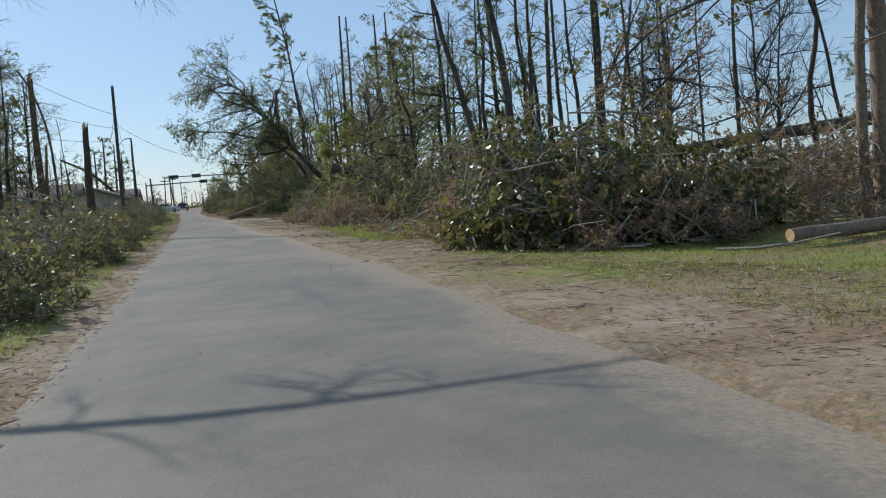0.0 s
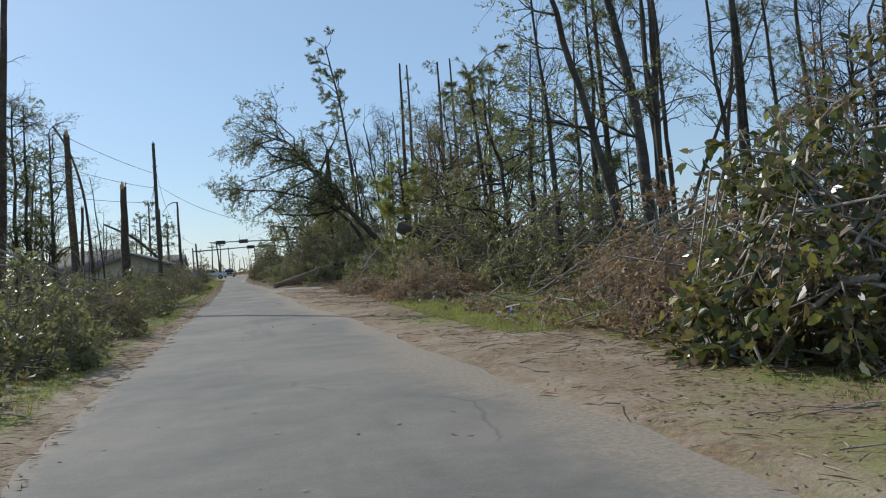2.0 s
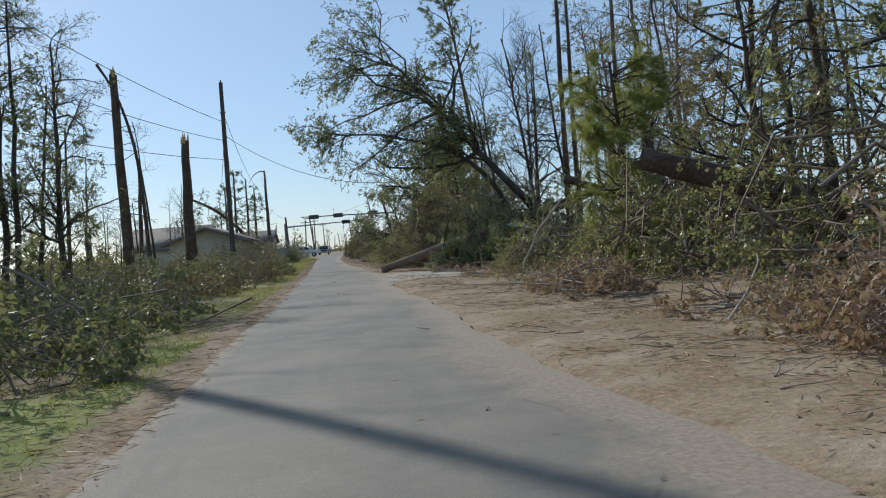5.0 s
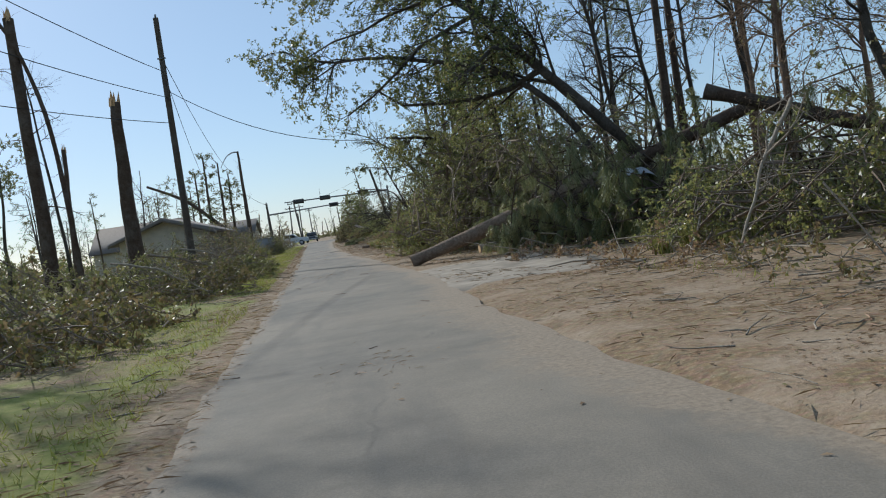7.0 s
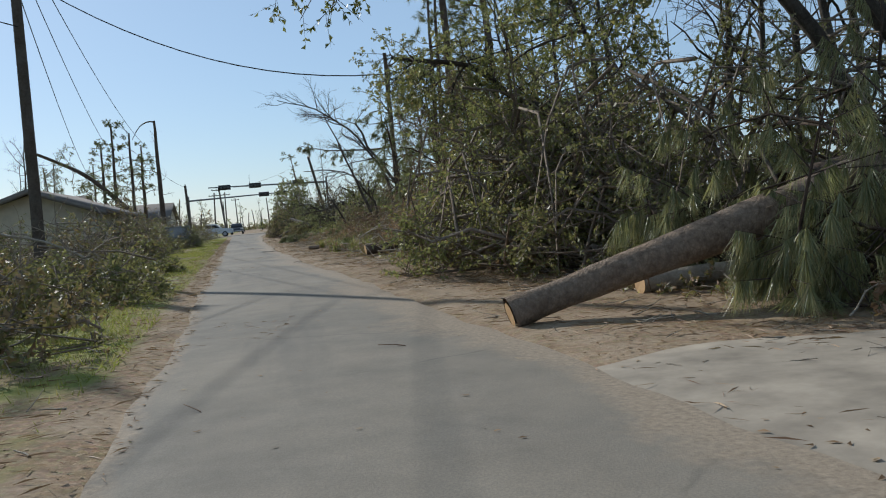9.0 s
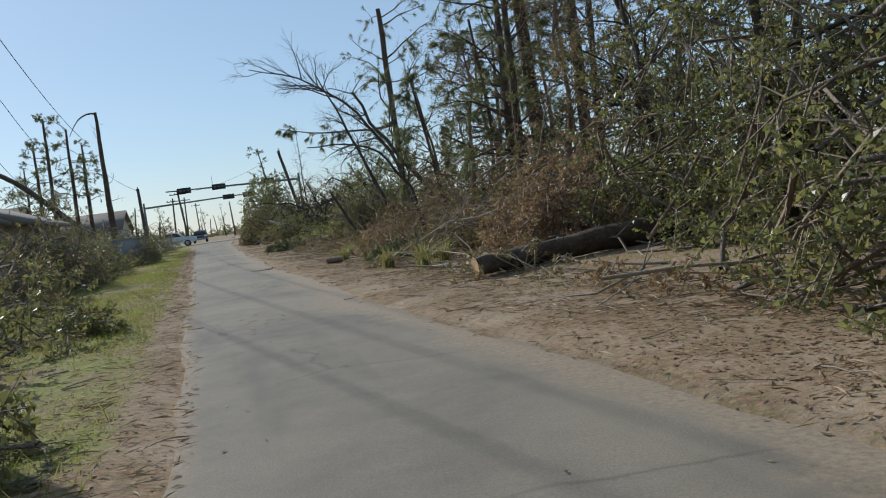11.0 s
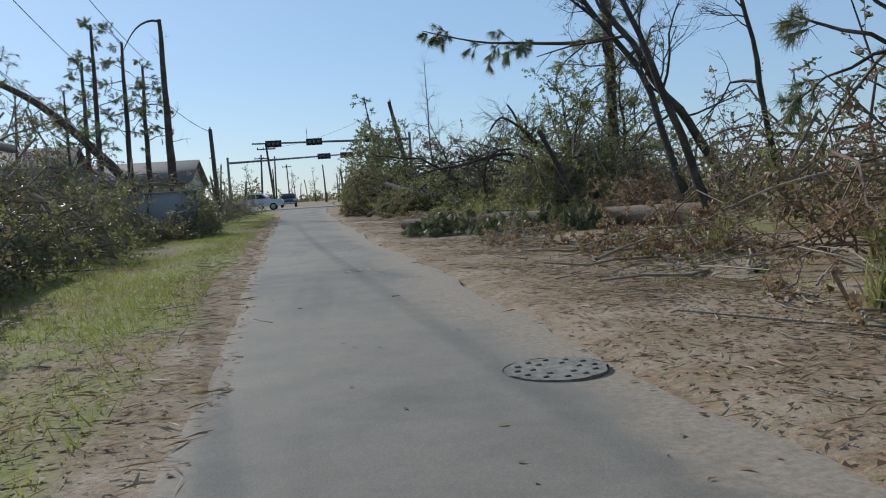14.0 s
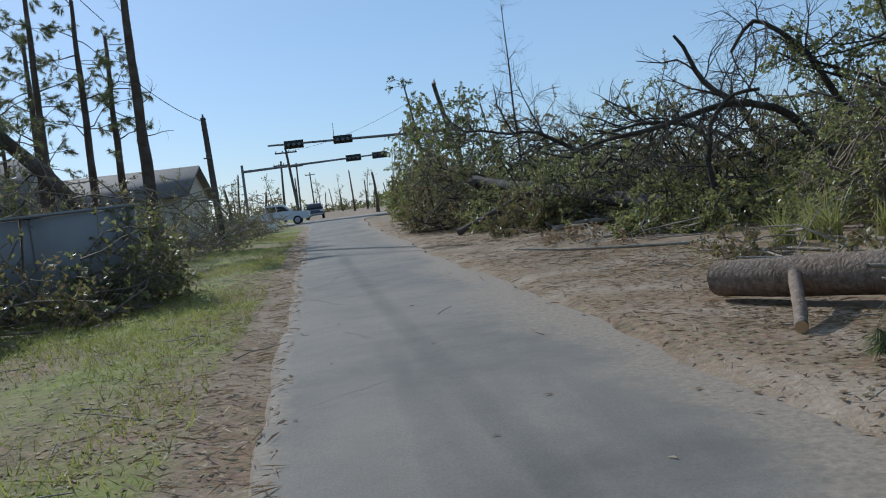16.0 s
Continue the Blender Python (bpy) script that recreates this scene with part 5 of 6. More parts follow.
bare_tree(-5.6, 6.5, 9.0, 91, (0.2, 0.2), label="bare tree whose limbs reach over the verge")
bare_tree(-7.6, 62.0, 7.4, 92, (-0.6, 0), r=0.07, limb=(6, 0.4, 1, 30, 70, 0.4, 1.0))
rng = np.random.default_rng(78)
for i in range(18):
    y = rng.uniform(88, 150)
    x = rng.uniform(-34, -13)
    h = rng.uniform(4, 9)
    (pine if i % 3 == 0 else bare_tree)(x, y, h, 600 + i, (rng.normal(0, 0.5), 0))

# far trees beyond the crossing
for i in range(28):
    x = -60 + 4.6 * i + rng.uniform(-1.5, 1.5)
    y = rng.uniform(190, 300)
    if abs(x + 3) < 4 and y < 260:
        y = 290
    h = rng.uniform(4, 10)
    bare_tree(x, y, h, 700 + i, (rng.normal(0, 0.6), 0), r=0.12, leaf=("leaf", 5, 0.2, LEAF_GREEN), limb=(10, 0.25, 1, 30, 70, 0.8, 2.2), twig=(5, 0.25, 1, 25, 65, 0.4, 1.0), spray=None)


for i in range(26):
    x = -75 + 6.2 * i + rng.uniform(-2, 2)
    if -9 < x < 3:
        continue
    brush("thicket", (x, rng.uniform(184, 235)), (4.5, 3.5, rng.uniform(3.5, 7.0)), 900 + i, "distant clump of green trees and undergrowth", 20, 5, 5, 0.5, LEAF_GREEN if i % 2 else LEAF_MIXED, BARK_TWIG, "undergrowth thickets", category="undergrowth", lie=0.3, wild=0.35, far=True)
for i in range(24):
    brush("thicket", (-17 - rng.uniform(0, 26) - 0.06 * i, 34 + 6 * i), (4.0, 4.0, rng.uniform(2.6, 5.4)), 930 + i, "distant clump of green trees and undergrowth", 18, 5, 5, 0.36, LEAF_DARK if i % 2 else LEAF_MIXED, BARK_TWIG, "undergrowth thickets", category="undergrowth", lie=0.3, wild=0.35, far=True)


for i in range(14):
    brush("thicket", (-24 + 3.1 * i + rng.uniform(-1, 1), rng.uniform(262, 330)), (3.6, 4.0, rng.uniform(2.6, 5.2)), 1050 + i, "distant clump of green trees and undergrowth", 16, 5, 5, 0.45, LEAF_GREEN if i % 3 else LEAF_MIXED, BARK_TWIG, "undergrowth thickets", category="undergrowth", lie=0.3, wild=0.35, far=True)
for i in range(16):
    x, y = -18 + 1.9 * i + rng.uniform(-0.8, 0.8), rng.uniform(182, 300)
    if -8 < x < 1.5:
        y = 305.0 + 4 * i
    h = rng.uniform(3.0, 7.5)
    tree("snapped_pine", [(x, y, -0.1), (x + rng.normal(0, 0.1), y, h * 0.5), (x + rng.normal(0, 0.3), y, h)], 0.17, 0.11, 1080 + i, "distant snapped pine trunk", limb=(4, 0.4, 1, 50, 90, 0.4, 1.2), bark=BARK_PINE, group="snapped trees", end="broken", k=6, sides=6)


# ---- poles, cables and signals ----
def pole(x, y, h, seed, lean=(0, 0), arm=None, label="weathered wooden utility pole", r=0.15):
    rng = np.random.default_rng(seed)
    ob = thing("utility_pole", (x, y, 0), label, "pole", "utility poles")
    top = np.array([x + lean[0], y + lean[1], h])
    P = np.linspace((x, y, -0.2), top, 10)[None]
    part("shaft", [sweep(P, np.linspace(r, r * 0.68, 10)[None], 12, rng, 0.015), disc(top, (0, 0, 1), r * 0.68, rng)], POLE_WOOD, ob, smooth=False)
    if arm:
        part("crossarm", [soft_box((top[0] - arm, top[1] - 0.06, h - 0.55), (top[0] + arm, top[1] + 0.06, h - 0.42), 0.012)], POLE_WOOD, ob)
        for s in (-0.9, -0.3, 0.3, 0.9):
            part("insulator", [tube((top[0] + s * arm, top[1], h - 0.43), (top[0] + s * arm, top[1], h - 0.27), 0.035, 0.05)], STEEL, ob, "grey porcelain insulator")
    else:
        part("insulator", [tube((top[0], top[1], h - 0.02), (top[0], top[1], h + 0.14), 0.05, 0.03)], STEEL, ob, "grey porcelain insulator")
        part("bracket", [tube((top[0] - 0.16, top[1] - 0.12, h - 1.6), (top[0] + 0.16, top[1] - 0.12, h - 1.6), 0.03)], STEEL, ob, "steel cable bracket")
    return ob


pole(-5.2, 68.75, 10.3, 1, (0.1, 0), label="tall wooden utility pole without crossarm")
pole(-6.25, 125.6, 5.15, 2, (-0.15, 0), label="short wooden pole with wires at its top")
pole(-5.0, 170.0, 7.0, 3, (-0.6, 0), 1.0, "leaning wooden utility pole with a crossarm")
pole(-7.6, 190.0, 7.0, 4, (0.3, 0), 0.9, "wooden utility pole with a crossarm")
pole(-6.8, 215.0, 8.0, 5, (0.2, 0), 0.9, "wooden utility pole with a crossarm")
pole(-5.6, 250.0, 8.0, 6, (-0.2, 0), 0.9, "wooden utility pole with a crossarm")


def cable(a, b, sag, r=0.014, label="black sagging overhead cable"):
    t = np.linspace(0, 1, 22)[:, None]
    P = np.array(a) * (1 - t) + np.array(b) * t - np.array([0, 0, 1]) * sag * 4 * t * (1 - t)
    V, F = sweep(P[None], np.full((1, 22), r), 5)
    tagged(new("overhead_cable", mesh_of("overhead_cable", [(V, F)], CABLE)), label, "cable", "overhead cables")


cable((-5.15, 68.75, 7.5), (8.0, 64.0, 5.2), 2.0)
cable((-5.1, 68.75, 8.7), (-9.0, 123.0, 8.6), 0.8)
cable((-5.15, 68.75, 8.3), (-12.0, 125.0, 8.0), 0.7)
cable((-5.15, 68.75, 7.4), (-14.0, 124.0, 6.4), 0.7)
cable((-8.2, 122.8, 6.4), (-6.4, 125.6, 5.0), 0.15)
cable((-5.1, 68.75, 8.2), (-12.4, 30.0, 11.5), 0.9)
cable((-5.1, 68.75, 7.2), (-13.0, 30.0, 9.0), 0.9)
cable((-5.1, 68.75, 6.2), (-14.0, 36.0, 6.4), 0.6)
cable((-5.6, 170.0, 6.6), (5.0, 150.0, 8.0), 0.6)


def signal_head(parent, x, y, z, seed):
    """A horizontal three-lamp head, seen from the back and front."""
    body = part("signal_head", [soft_box((x - 0.62, y - 0.12, z - 0.2), (x + 0.62, y + 0.12, z + 0.2), 0.03), soft_box((x - 0.75, y + 0.121, z - 0.32), (x + 0.75, y + 0.135, z + 0.32), 0.005)], SIGNAL_BLACK, parent, "black horizontal signal head")
    base = np.array(parent.matrix_basis.translation)
    for s in (-0.4, 0, 0.4):
        v = part("visor", [tube((x + s, y - 0.12, z), (x + s, y - 0.36, z), 0.16, 0.15, 14)], SIGNAL_BLACK, body, base=base)
        part("lens", [disc((x + s, y - 0.125, z), (0, -1, 0), 0.14, np.random.default_rng(seed), 14)], WINDOW_GLASS, body, "unlit glass lens", base=base)


def mast(px, py, tip, h, heads, label):
    ob = thing("traffic_signal", (px, py, 0), label, "traffic signal", "traffic signals")
    part("pole", [tube((px, py, -0.1), (px, py, h + 0.5), 0.17, 0.12, 14, 6)], STEEL, ob, smooth=True)
    part("base_plate", [soft_box((px - 0.3, py - 0.3, 0.0), (px + 0.3, py + 0.3, 0.08), 0.02)], STEEL, ob)
    part("mast_arm", [tube((px, py, h - 0.15), (tip, py, h + 0.15), 0.13, 0.07, 12, 8)], STEEL, ob, smooth=True)
    for i, x in enumerate(heads):
        signal_head(ob, x, py - 0.18, h + 0.05, i)
    return ob


m1 = mast(8.6, 158.0, -6.3, 6.2, (-4.3, -0.5, 5.0), "steel mast arm with unlit horizontal signals over the crossing")
part("antenna", [tube((-1.15, 158.0, 6.3), (-1.15, 158.0, 7.6), 0.03, 0.02)], STEEL, m1, "thin upright detector rod")
mast(-10.2, 175.0, 4.2, 5.6, (0.6, 3.2), "second steel mast arm with unlit signals")


# ---- the house ----
def house():
    x0, x1, y0, y1, eave, ridge, px = -11.6, -6.6, 84.0, 92.0, 2.3, 3.2, -9.0
    ob = thing("house", (px, y0, 0), "low pale stucco house with a grey shingle gable roof", "house")
    t = 0.2
    gable = np.array([(x0, y0, 0), (x1, y0, 0), (x1, y0, eave), (px, y0, ridge - 0.12), (x0, y0, eave)], float)
    back = gable + np.array([0, y1 - y0, 0])
    V = np.concatenate([gable, back])
    F4 = np.array([(1, 6, 7, 2), (5, 0, 4, 9)])
    part("wall", [(V, F4), (V, np.array([(0, 1, 2, 3, 4)])), (V, np.array([(9, 8, 7, 6, 5)]))], STUCCO, ob)
    for s, ex in ((-1, x0 - 0.5), (1, x1 + 0.5)):
        wall = x0 if s < 0 else x1
        slope = (ridge - eave) / abs(px - wall)
        ez = eave - 0.5 * slope + 0.1
        q = np.array([(px, y0 - 0.5, ridge + 0.1), (ex, y0 - 0.5, ez), (ex, y1 + 0.5, ez), (px, y1 + 0.5, ridge + 0.1)], float)
        V = np.concatenate([q, q - np.array([0, 0, 0.14])])
        F = np.array([(0, 1, 2, 3), (7, 6, 5, 4), (0, 4, 5, 1), (1, 5, 6, 2), (2, 6, 7, 3), (3, 7, 4, 0)])
        part("roof", [(V, F)], ROOFING, ob, "grey-brown shingle roof slope")
        a, b = q[0] + np.array([0, -0.03, -0.02]), q[1] + np.array([0, -0.03, -0.02])
        part("bargeboard", [(np.array([a, b, b - (0, 0, 0.2), a - (0, 0, 0.2), a + (0, 0.025, 0), b + (0, 0.025, 0), b + (0, 0.025, -0.2), a + (0, 0.025, -0.2)]), np.array([(0, 3, 2, 1), (4, 5, 6, 7), (0, 1, 5, 4), (3, 7, 6, 2)]))], FASCIA, ob)


house()


def far_house():
    """A long low house, its roof ridge across the view, with a taller part at one end."""
    ob = thing("house", (-14.0, 142.0, 0), "long low house with a brown shingle roof behind the brush", "house")
    for x0, x1, eave, ridge in ((-17.2, -9.2, 2.6, 4.2), (-27.0, -17.21, 2.7, 5.6)):
        y0, ym, y1 = 134.6, 139.0, 143.4
        end = np.array([(x0, y0, 0), (x0, y1, 0), (x0, y1, eave), (x0, ym, ridge - 0.1), (x0, y0, eave)], float)
        other = end + np.array([x1 - x0, 0, 0])
        V = np.concatenate([end, other])
        part("wall", [(V, np.array([(0, 5, 9, 4), (6, 1, 2, 7)])), (V, np.array([(4, 3, 2, 1, 0), (5, 6, 7, 8, 9)]))], STUCCO, ob)
        for y in (y0 - 0.5, y1 + 0.5):
            ez = eave - 0.06
            q = np.array([(x0 - 0.4, ym, ridge), (x1 + 0.4, ym, ridge), (x1 + 0.4, y, ez), (x0 - 0.4, y, ez)])
            V = np.concatenate([q, q - np.array([0, 0, 0.13])])
            part("roof", [(V, np.array([(0, 1, 2, 3), (7, 6, 5, 4), (0, 4, 5, 1), (1, 5, 6, 2), (2, 6, 7, 3), (3, 7, 4, 0)]))], ROOFING, ob, "brown shingle roof slope")


far_house()
low_wall = thing("garden_wall", (-6.1, 104.2, 0), "low smooth grey garden wall behind fallen branches", "wall")
for k in range(2):
    part("panel", [soft_box((-7.6 + 1.5 * k, 104.1, -0.05), (-6.108 + 1.5 * k, 104.26, 1.4), 0.012)], WALL_GREY, low_wall)
part("coping", [soft_box((-7.66, 104.06, 1.401), (-4.55, 104.3, 1.45), 0.012)], WALL_GREY, low_wall)


# ---- vehicles ----
CAR_WHITE = plain("silver_white_car_paint", (0.55, 0.56, 0.57), 0.3, 0.0, 0.6, 0.05)
CAR_DARK = plain("dark_blue_grey_car_paint", (0.03, 0.035, 0.045), 0.3, 0.0, 0.6, 0.1)
TYRE = plain("tyre_rubber", (0.018, 0.018, 0.019), 0.85)
RIM = plain("alloy_rim", (0.4, 0.4, 0.42), 0.35, 0.8)


def slab(profile, y0, y1, inset=0.0):
    """A side profile (x, z) given width, its upper edges drawn in by inset."""
    p = np.array(profile, float)
    zmin, zmax = p[:, 1].min(), p[:, 1].max()
    k = inset * (p[:, 1] - zmin) / (zmax - zmin)
    a = np.stack([p[:, 0], y0 + k, p[:, 1]], 1)
    b = np.stack([p[:, 0], y1 - k, p[:, 1]], 1)
    n = len(p)
    i = np.arange(n)
    return [(np.concatenate([a, b]), np.stack([i, np.roll(i, -1), np.roll(i, -1) + n, i + n], 1)), (a, i[None]), (b, i[None, ::-1])]


def vehicle(name, m, paint, lower, cabin, glass, wheels, label):
    """A car built along x about the origin, then posed."""
    ob = new(name)
    tagged(ob, label, "vehicle")
    zero = np.zeros(3)
    part("body", slab(lower, -0.95, 0.95, 0.06), paint, ob, base=zero)
    part("cab", slab(cabin, -0.86, 0.86, 0.16), paint, ob, base=zero)
    for s in (-1, 1):
        for pane in glass:
            part("side_window", slab(pane, s * 0.845 - 0.02, s * 0.845 + 0.02), WINDOW_GLASS, ob, base=zero)
        for x in wheels:
            w = part("wheel", [tube((x, s * 0.72, 0.37), (x, s * 0.97, 0.37), 0.37, 0.37, 20), disc((x, s * 0.97, 0.37), (0, s, 0), 0.37, np.random.default_rng(1), 20)], TYRE, ob, "black rubber tyre", base=zero)
            part("rim", [disc((x, s * 0.975, 0.37), (0, s, 0), 0.23, np.random.default_rng(2), 16, 0.02)], RIM, w, base=zero)
    ends = [p[0] for p in lower]
    for x in (min(ends), max(ends)):
        part("bumper", [soft_box((x - 0.08, -0.9, 0.42), (x + 0.08, 0.9, 0.62), 0.03)], RIM, ob, base=zero)
        for s in (-1, 1):
            part("light", [soft_box((x - 0.04, s * 0.72 - 0.16, 0.78), (x + 0.04, s * 0.72 + 0.16, 0.95), 0.02)], TRIM_PAINT, ob, "clear plastic lamp", base=zero)
    ob.matrix_world = m
    return ob


vehicle("pickup_truck", pose(-6.8, 163.0, 0.004, 0, 0, 0), CAR_WHITE,
        [(-2.85, 0.45), (2.8, 0.45), (2.88, 0.75), (2.75, 1.05), (1.5, 1.14), (-2.85, 1.14)],
        [(-0.75, 1.12), (1.55, 1.12), (0.75, 1.76), (-0.6, 1.78)],
        [[(-0.62, 1.2), (0.15, 1.2), (0.15, 1.62), (-0.55, 1.64)], [(0.25, 1.2), (1.25, 1.2), (0.75, 1.6), (0.25, 1.62)]], (-1.75, 1.85), "silver-white crew-cab pickup on the crossing road")
vehicle("parked_car", pose(-4.0, 184.0, 0.02, 0, 0, -90), CAR_DARK,
        [(-2.3, 0.4), (2.3, 0.4), (2.35, 0.7), (2.2, 0.95), (1.2, 1.05), (-2.25, 1.08)],
        [(-2.2, 1.05), (1.2, 1.05), (0.4, 1.68), (-1.9, 1.7)],
        [[(-1.9, 1.12), (-0.4, 1.12), (-0.4, 1.56), (-1.75, 1.58)], [(-0.3, 1.12), (0.9, 1.12), (0.35, 1.55), (-0.3, 1.56)]], (-1.4, 1.45), "dark sport utility car standing beyond the signals")

# ---- small things on the verge ----
PLASTIC_BLUE = plain("blue_bottle_label", (0.05, 0.16, 0.5), 0.4)
PLASTIC_CLEAR = plain("cloudy_bottle_plastic", (0.6, 0.66, 0.72), 0.15, 0, 0.6, 0.05)
CUP = plain("cream_paper_cup", (0.75, 0.68, 0.5), 0.7)
PLANK = bark_material("weathered_plank", (0.36, 0.32, 0.26), (0.6, 0.54, 0.46), 6.0)
IRON = plain("dusty_iron", (0.2, 0.18, 0.15), 0.85, 0.1, 0.3, 0.45, 22)
DARK_IRON = plain("worn_iron_studs", (0.1, 0.09, 0.078), 0.8)


def bottle(x, y):
    ob = thing("water_bottle", (x, y, 0), "clear plastic water bottle with a blue label on the grass", "bottle")
    k = 0.75 * np.array([(0.0, 0.028), (0.01, 0.033), (0.13, 0.033), (0.17, 0.026), (0.195, 0.013), (0.21, 0.013)])
    P = np.stack([np.full(6, x), np.full(6, y), k[:, 0] + 0.02], 1)[None]
    part("body", [sweep(P, k[None, :, 1], 14)], PLASTIC_CLEAR, ob, smooth=True)
    part("label_band", [tube((x, y, 0.06), (x, y, 0.11), 0.0258, None, 14)], PLASTIC_BLUE, ob, "blue paper label")
    part("cap", [tube((x, y, 0.176), (x, y, 0.195), 0.012, None, 12), disc((x, y, 0.195), (0, 0, 1), 0.012, np.random.default_rng(0))], TRIM_PAINT, ob, "white screw cap")


bottle(5.15, 20.6)
cup = thing("paper_cup", (5.0, 20.9, 0), "crushed cream paper cup lying on the grass", "cup")
part("wall", [tube((4.95, 20.9, 0.06), (5.07, 20.93, 0.06), 0.045, 0.035, 14)], CUP, cup)
part("base", [disc((5.07, 20.93, 0.06), (1, 0.2, 0), 0.035, np.random.default_rng(0))], CUP, cup)
plank = thing("plank", (2.83, 72.5, 0), "short pale broken plank lying on the ground", "plank")
part("board", [soft_box((2.62, 72.4, 0.02), (3.05, 72.55, 0.06), 0.008)], PLANK, plank)
MX, MY = 0.16, 80.6
cover = thing("manhole_cover", (MX, MY, 0.01), "round iron manhole cover set in the asphalt", "manhole cover")
part("ring", [tube((MX, MY, -0.02), (MX, MY, 0.02), 0.27, 0.27, 28)], IRON, cover)
part("lid", [disc((MX, MY, 0.02), (0, 0, 1), 0.27, np.random.default_rng(3), 28, 0.001)], IRON, cover)
for ring, count in ((0.12, 6), (0.2, 12)):
    for i in range(count):
        a = i * 2 * math.pi / count
        sx, sy = MX + ring * math.cos(a), MY + ring * math.sin(a)
        part("stud", [soft_box((sx - 0.016, sy - 0.016, 0.019), (sx + 0.016, sy + 0.016, 0.026), 0.003)], DARK_IRON, cover)
TARP = plain("grey_blue_plastic_sheet", (0.3, 0.33, 0.38), 0.45, 0, 0.5, 0.2, 4)
tarp = thing("plastic_sheet", (6.7, 52.0, 0.75), "crumpled grey-blue plastic sheet caught in the brush", "tarpaulin")
X, Y, F = grid(np.linspace(-0.55, 0.55, 18), np.linspace(-0.4, 0.4, 14))
Z = 0.35 + 0.3 * np.cos(1.6 * X) * np.cos(2.2 * Y) + 0.05 * np.sin(9 * X + 4 * Y) + 0.04 * np.sin(13 * Y - 6 * X)
part("sheet", [(np.stack([6.7 + X, 52.0 + Y, 0.75 + Z], -1).reshape(-1, 3), F)], TARP, tarp, smooth=True)
box_thing = thing("discarded_appliance", (-5.7, 140.5, 0), "discarded white kitchen appliance lying at the roadside", "appliance")
part("cabinet", [soft_box((-6.3, 140.2, 0.02), (-5.2, 140.85, 0.62), 0.03)], TRIM_PAINT, box_thing)
part("door", [soft_box((-6.28, 140.14, 0.05), (-5.22, 140.198, 0.6), 0.015)], TRIM_PAINT, box_thing)
part("handle", [tube((-6.1, 140.11, 0.5), (-5.8, 140.11, 0.5), 0.015)], STEEL, box_thing, "grey metal handle")


# ---- grass, leaves, straw and sticks ----
def scatter(rng, n, x_of, y_lo, y_hi):
    y = rng.uniform(y_lo, y_hi, n)
    return x_of(y, rng.uniform(0, 1, n)), y


def stand_on(x, y):
    left, right = road_left(y), road_right(y)
    out = np.maximum(left - x, x - right)
    z = ground_z(x, y) * np.clip((out - 0.2) / 1.6, 0, 1)
    on = out < 0
    s = np.clip((x - left) / (right - left), 0, 1)
    return np.where(on, 0.018 * (1 - (2 * s - 1) ** 2), z)


def grass(name, x, y, seed, height, label, patchy=0.0):
    rng = np.random.default_rng(seed)
    if patchy:
        keep = np.sin(1.3 * x + 0.5 * y) + np.sin(0.8 * y - 0.7 * x) + rng.normal(0, 0.7, len(x)) > patchy - 0.6
        x, y = x[keep], y[keep]
    n = len(x)
    b = np.stack([x, y, stand_on(x, y) - 0.01], 1)
    d = unit(np.stack([rng.normal(0, 0.45, n), rng.normal(0, 0.45, n), np.ones(n)], 1))
    h = (height * rng.uniform(0.35, 1.2, n))[:, None]
    w = unit(np.cross(d, rng.standard_normal((n, 3)))) * (0.004 + 0.02 * h)
    tip = b + d * h + np.stack([rng.normal(0, 0.3, n), rng.normal(0, 0.3, n), np.full(n, -0.15)], 1) * h
    V = np.stack([b - w, b + w, tip], 1).reshape(-1, 3)
    tagged(new(name, mesh_of(name, [(V, np.arange(3 * n).reshape(n, 3))], GRASS_BLADE)), label, "grass", kind="stuff")


def blade_tuft(x, y, h, seed, label="clump of long arching green blades"):
    """A clump of narrow bent leaves from one root."""
    rng = np.random.default_rng(seed)
    n, k = 70, 5
    a, lean = rng.uniform(0, 2 * np.pi, n), rng.uniform(0.1, 0.9, n)
    L = h * rng.uniform(0.6, 1.2, n)
    t = np.linspace(0, 1, k)
    out = (lean * L)[:, None] * t**1.6
    C = np.stack([x + 0.06 * rng.standard_normal((n, 1)) + np.cos(a)[:, None] * out, y + 0.06 * rng.standard_normal((n, 1)) + np.sin(a)[:, None] * out, L[:, None] * (t - 0.45 * lean[:, None] * t**2.4)], -1)
    w = np.stack([-np.sin(a), np.cos(a), 0 * a], 1)[:, None] * (0.011 * (1 - 0.9 * t))[None, :, None]
    V = np.stack([C - w, C + w + np.array([0, 0, 0.003])], 2)
    i = np.arange(n * k * 2).reshape(n, k, 2)
    F = np.stack([i[:, :-1, 0], i[:, :-1, 1], i[:, 1:, 1], i[:, 1:, 0]], -1).reshape(-1, 4)
    ob = thing("weed_clump", (x, y, 0), label, "weeds", "weed clumps")
    part("foliage", [(V.reshape(-1, 3), F)], WEED_BLADE, ob, kind="stuff")


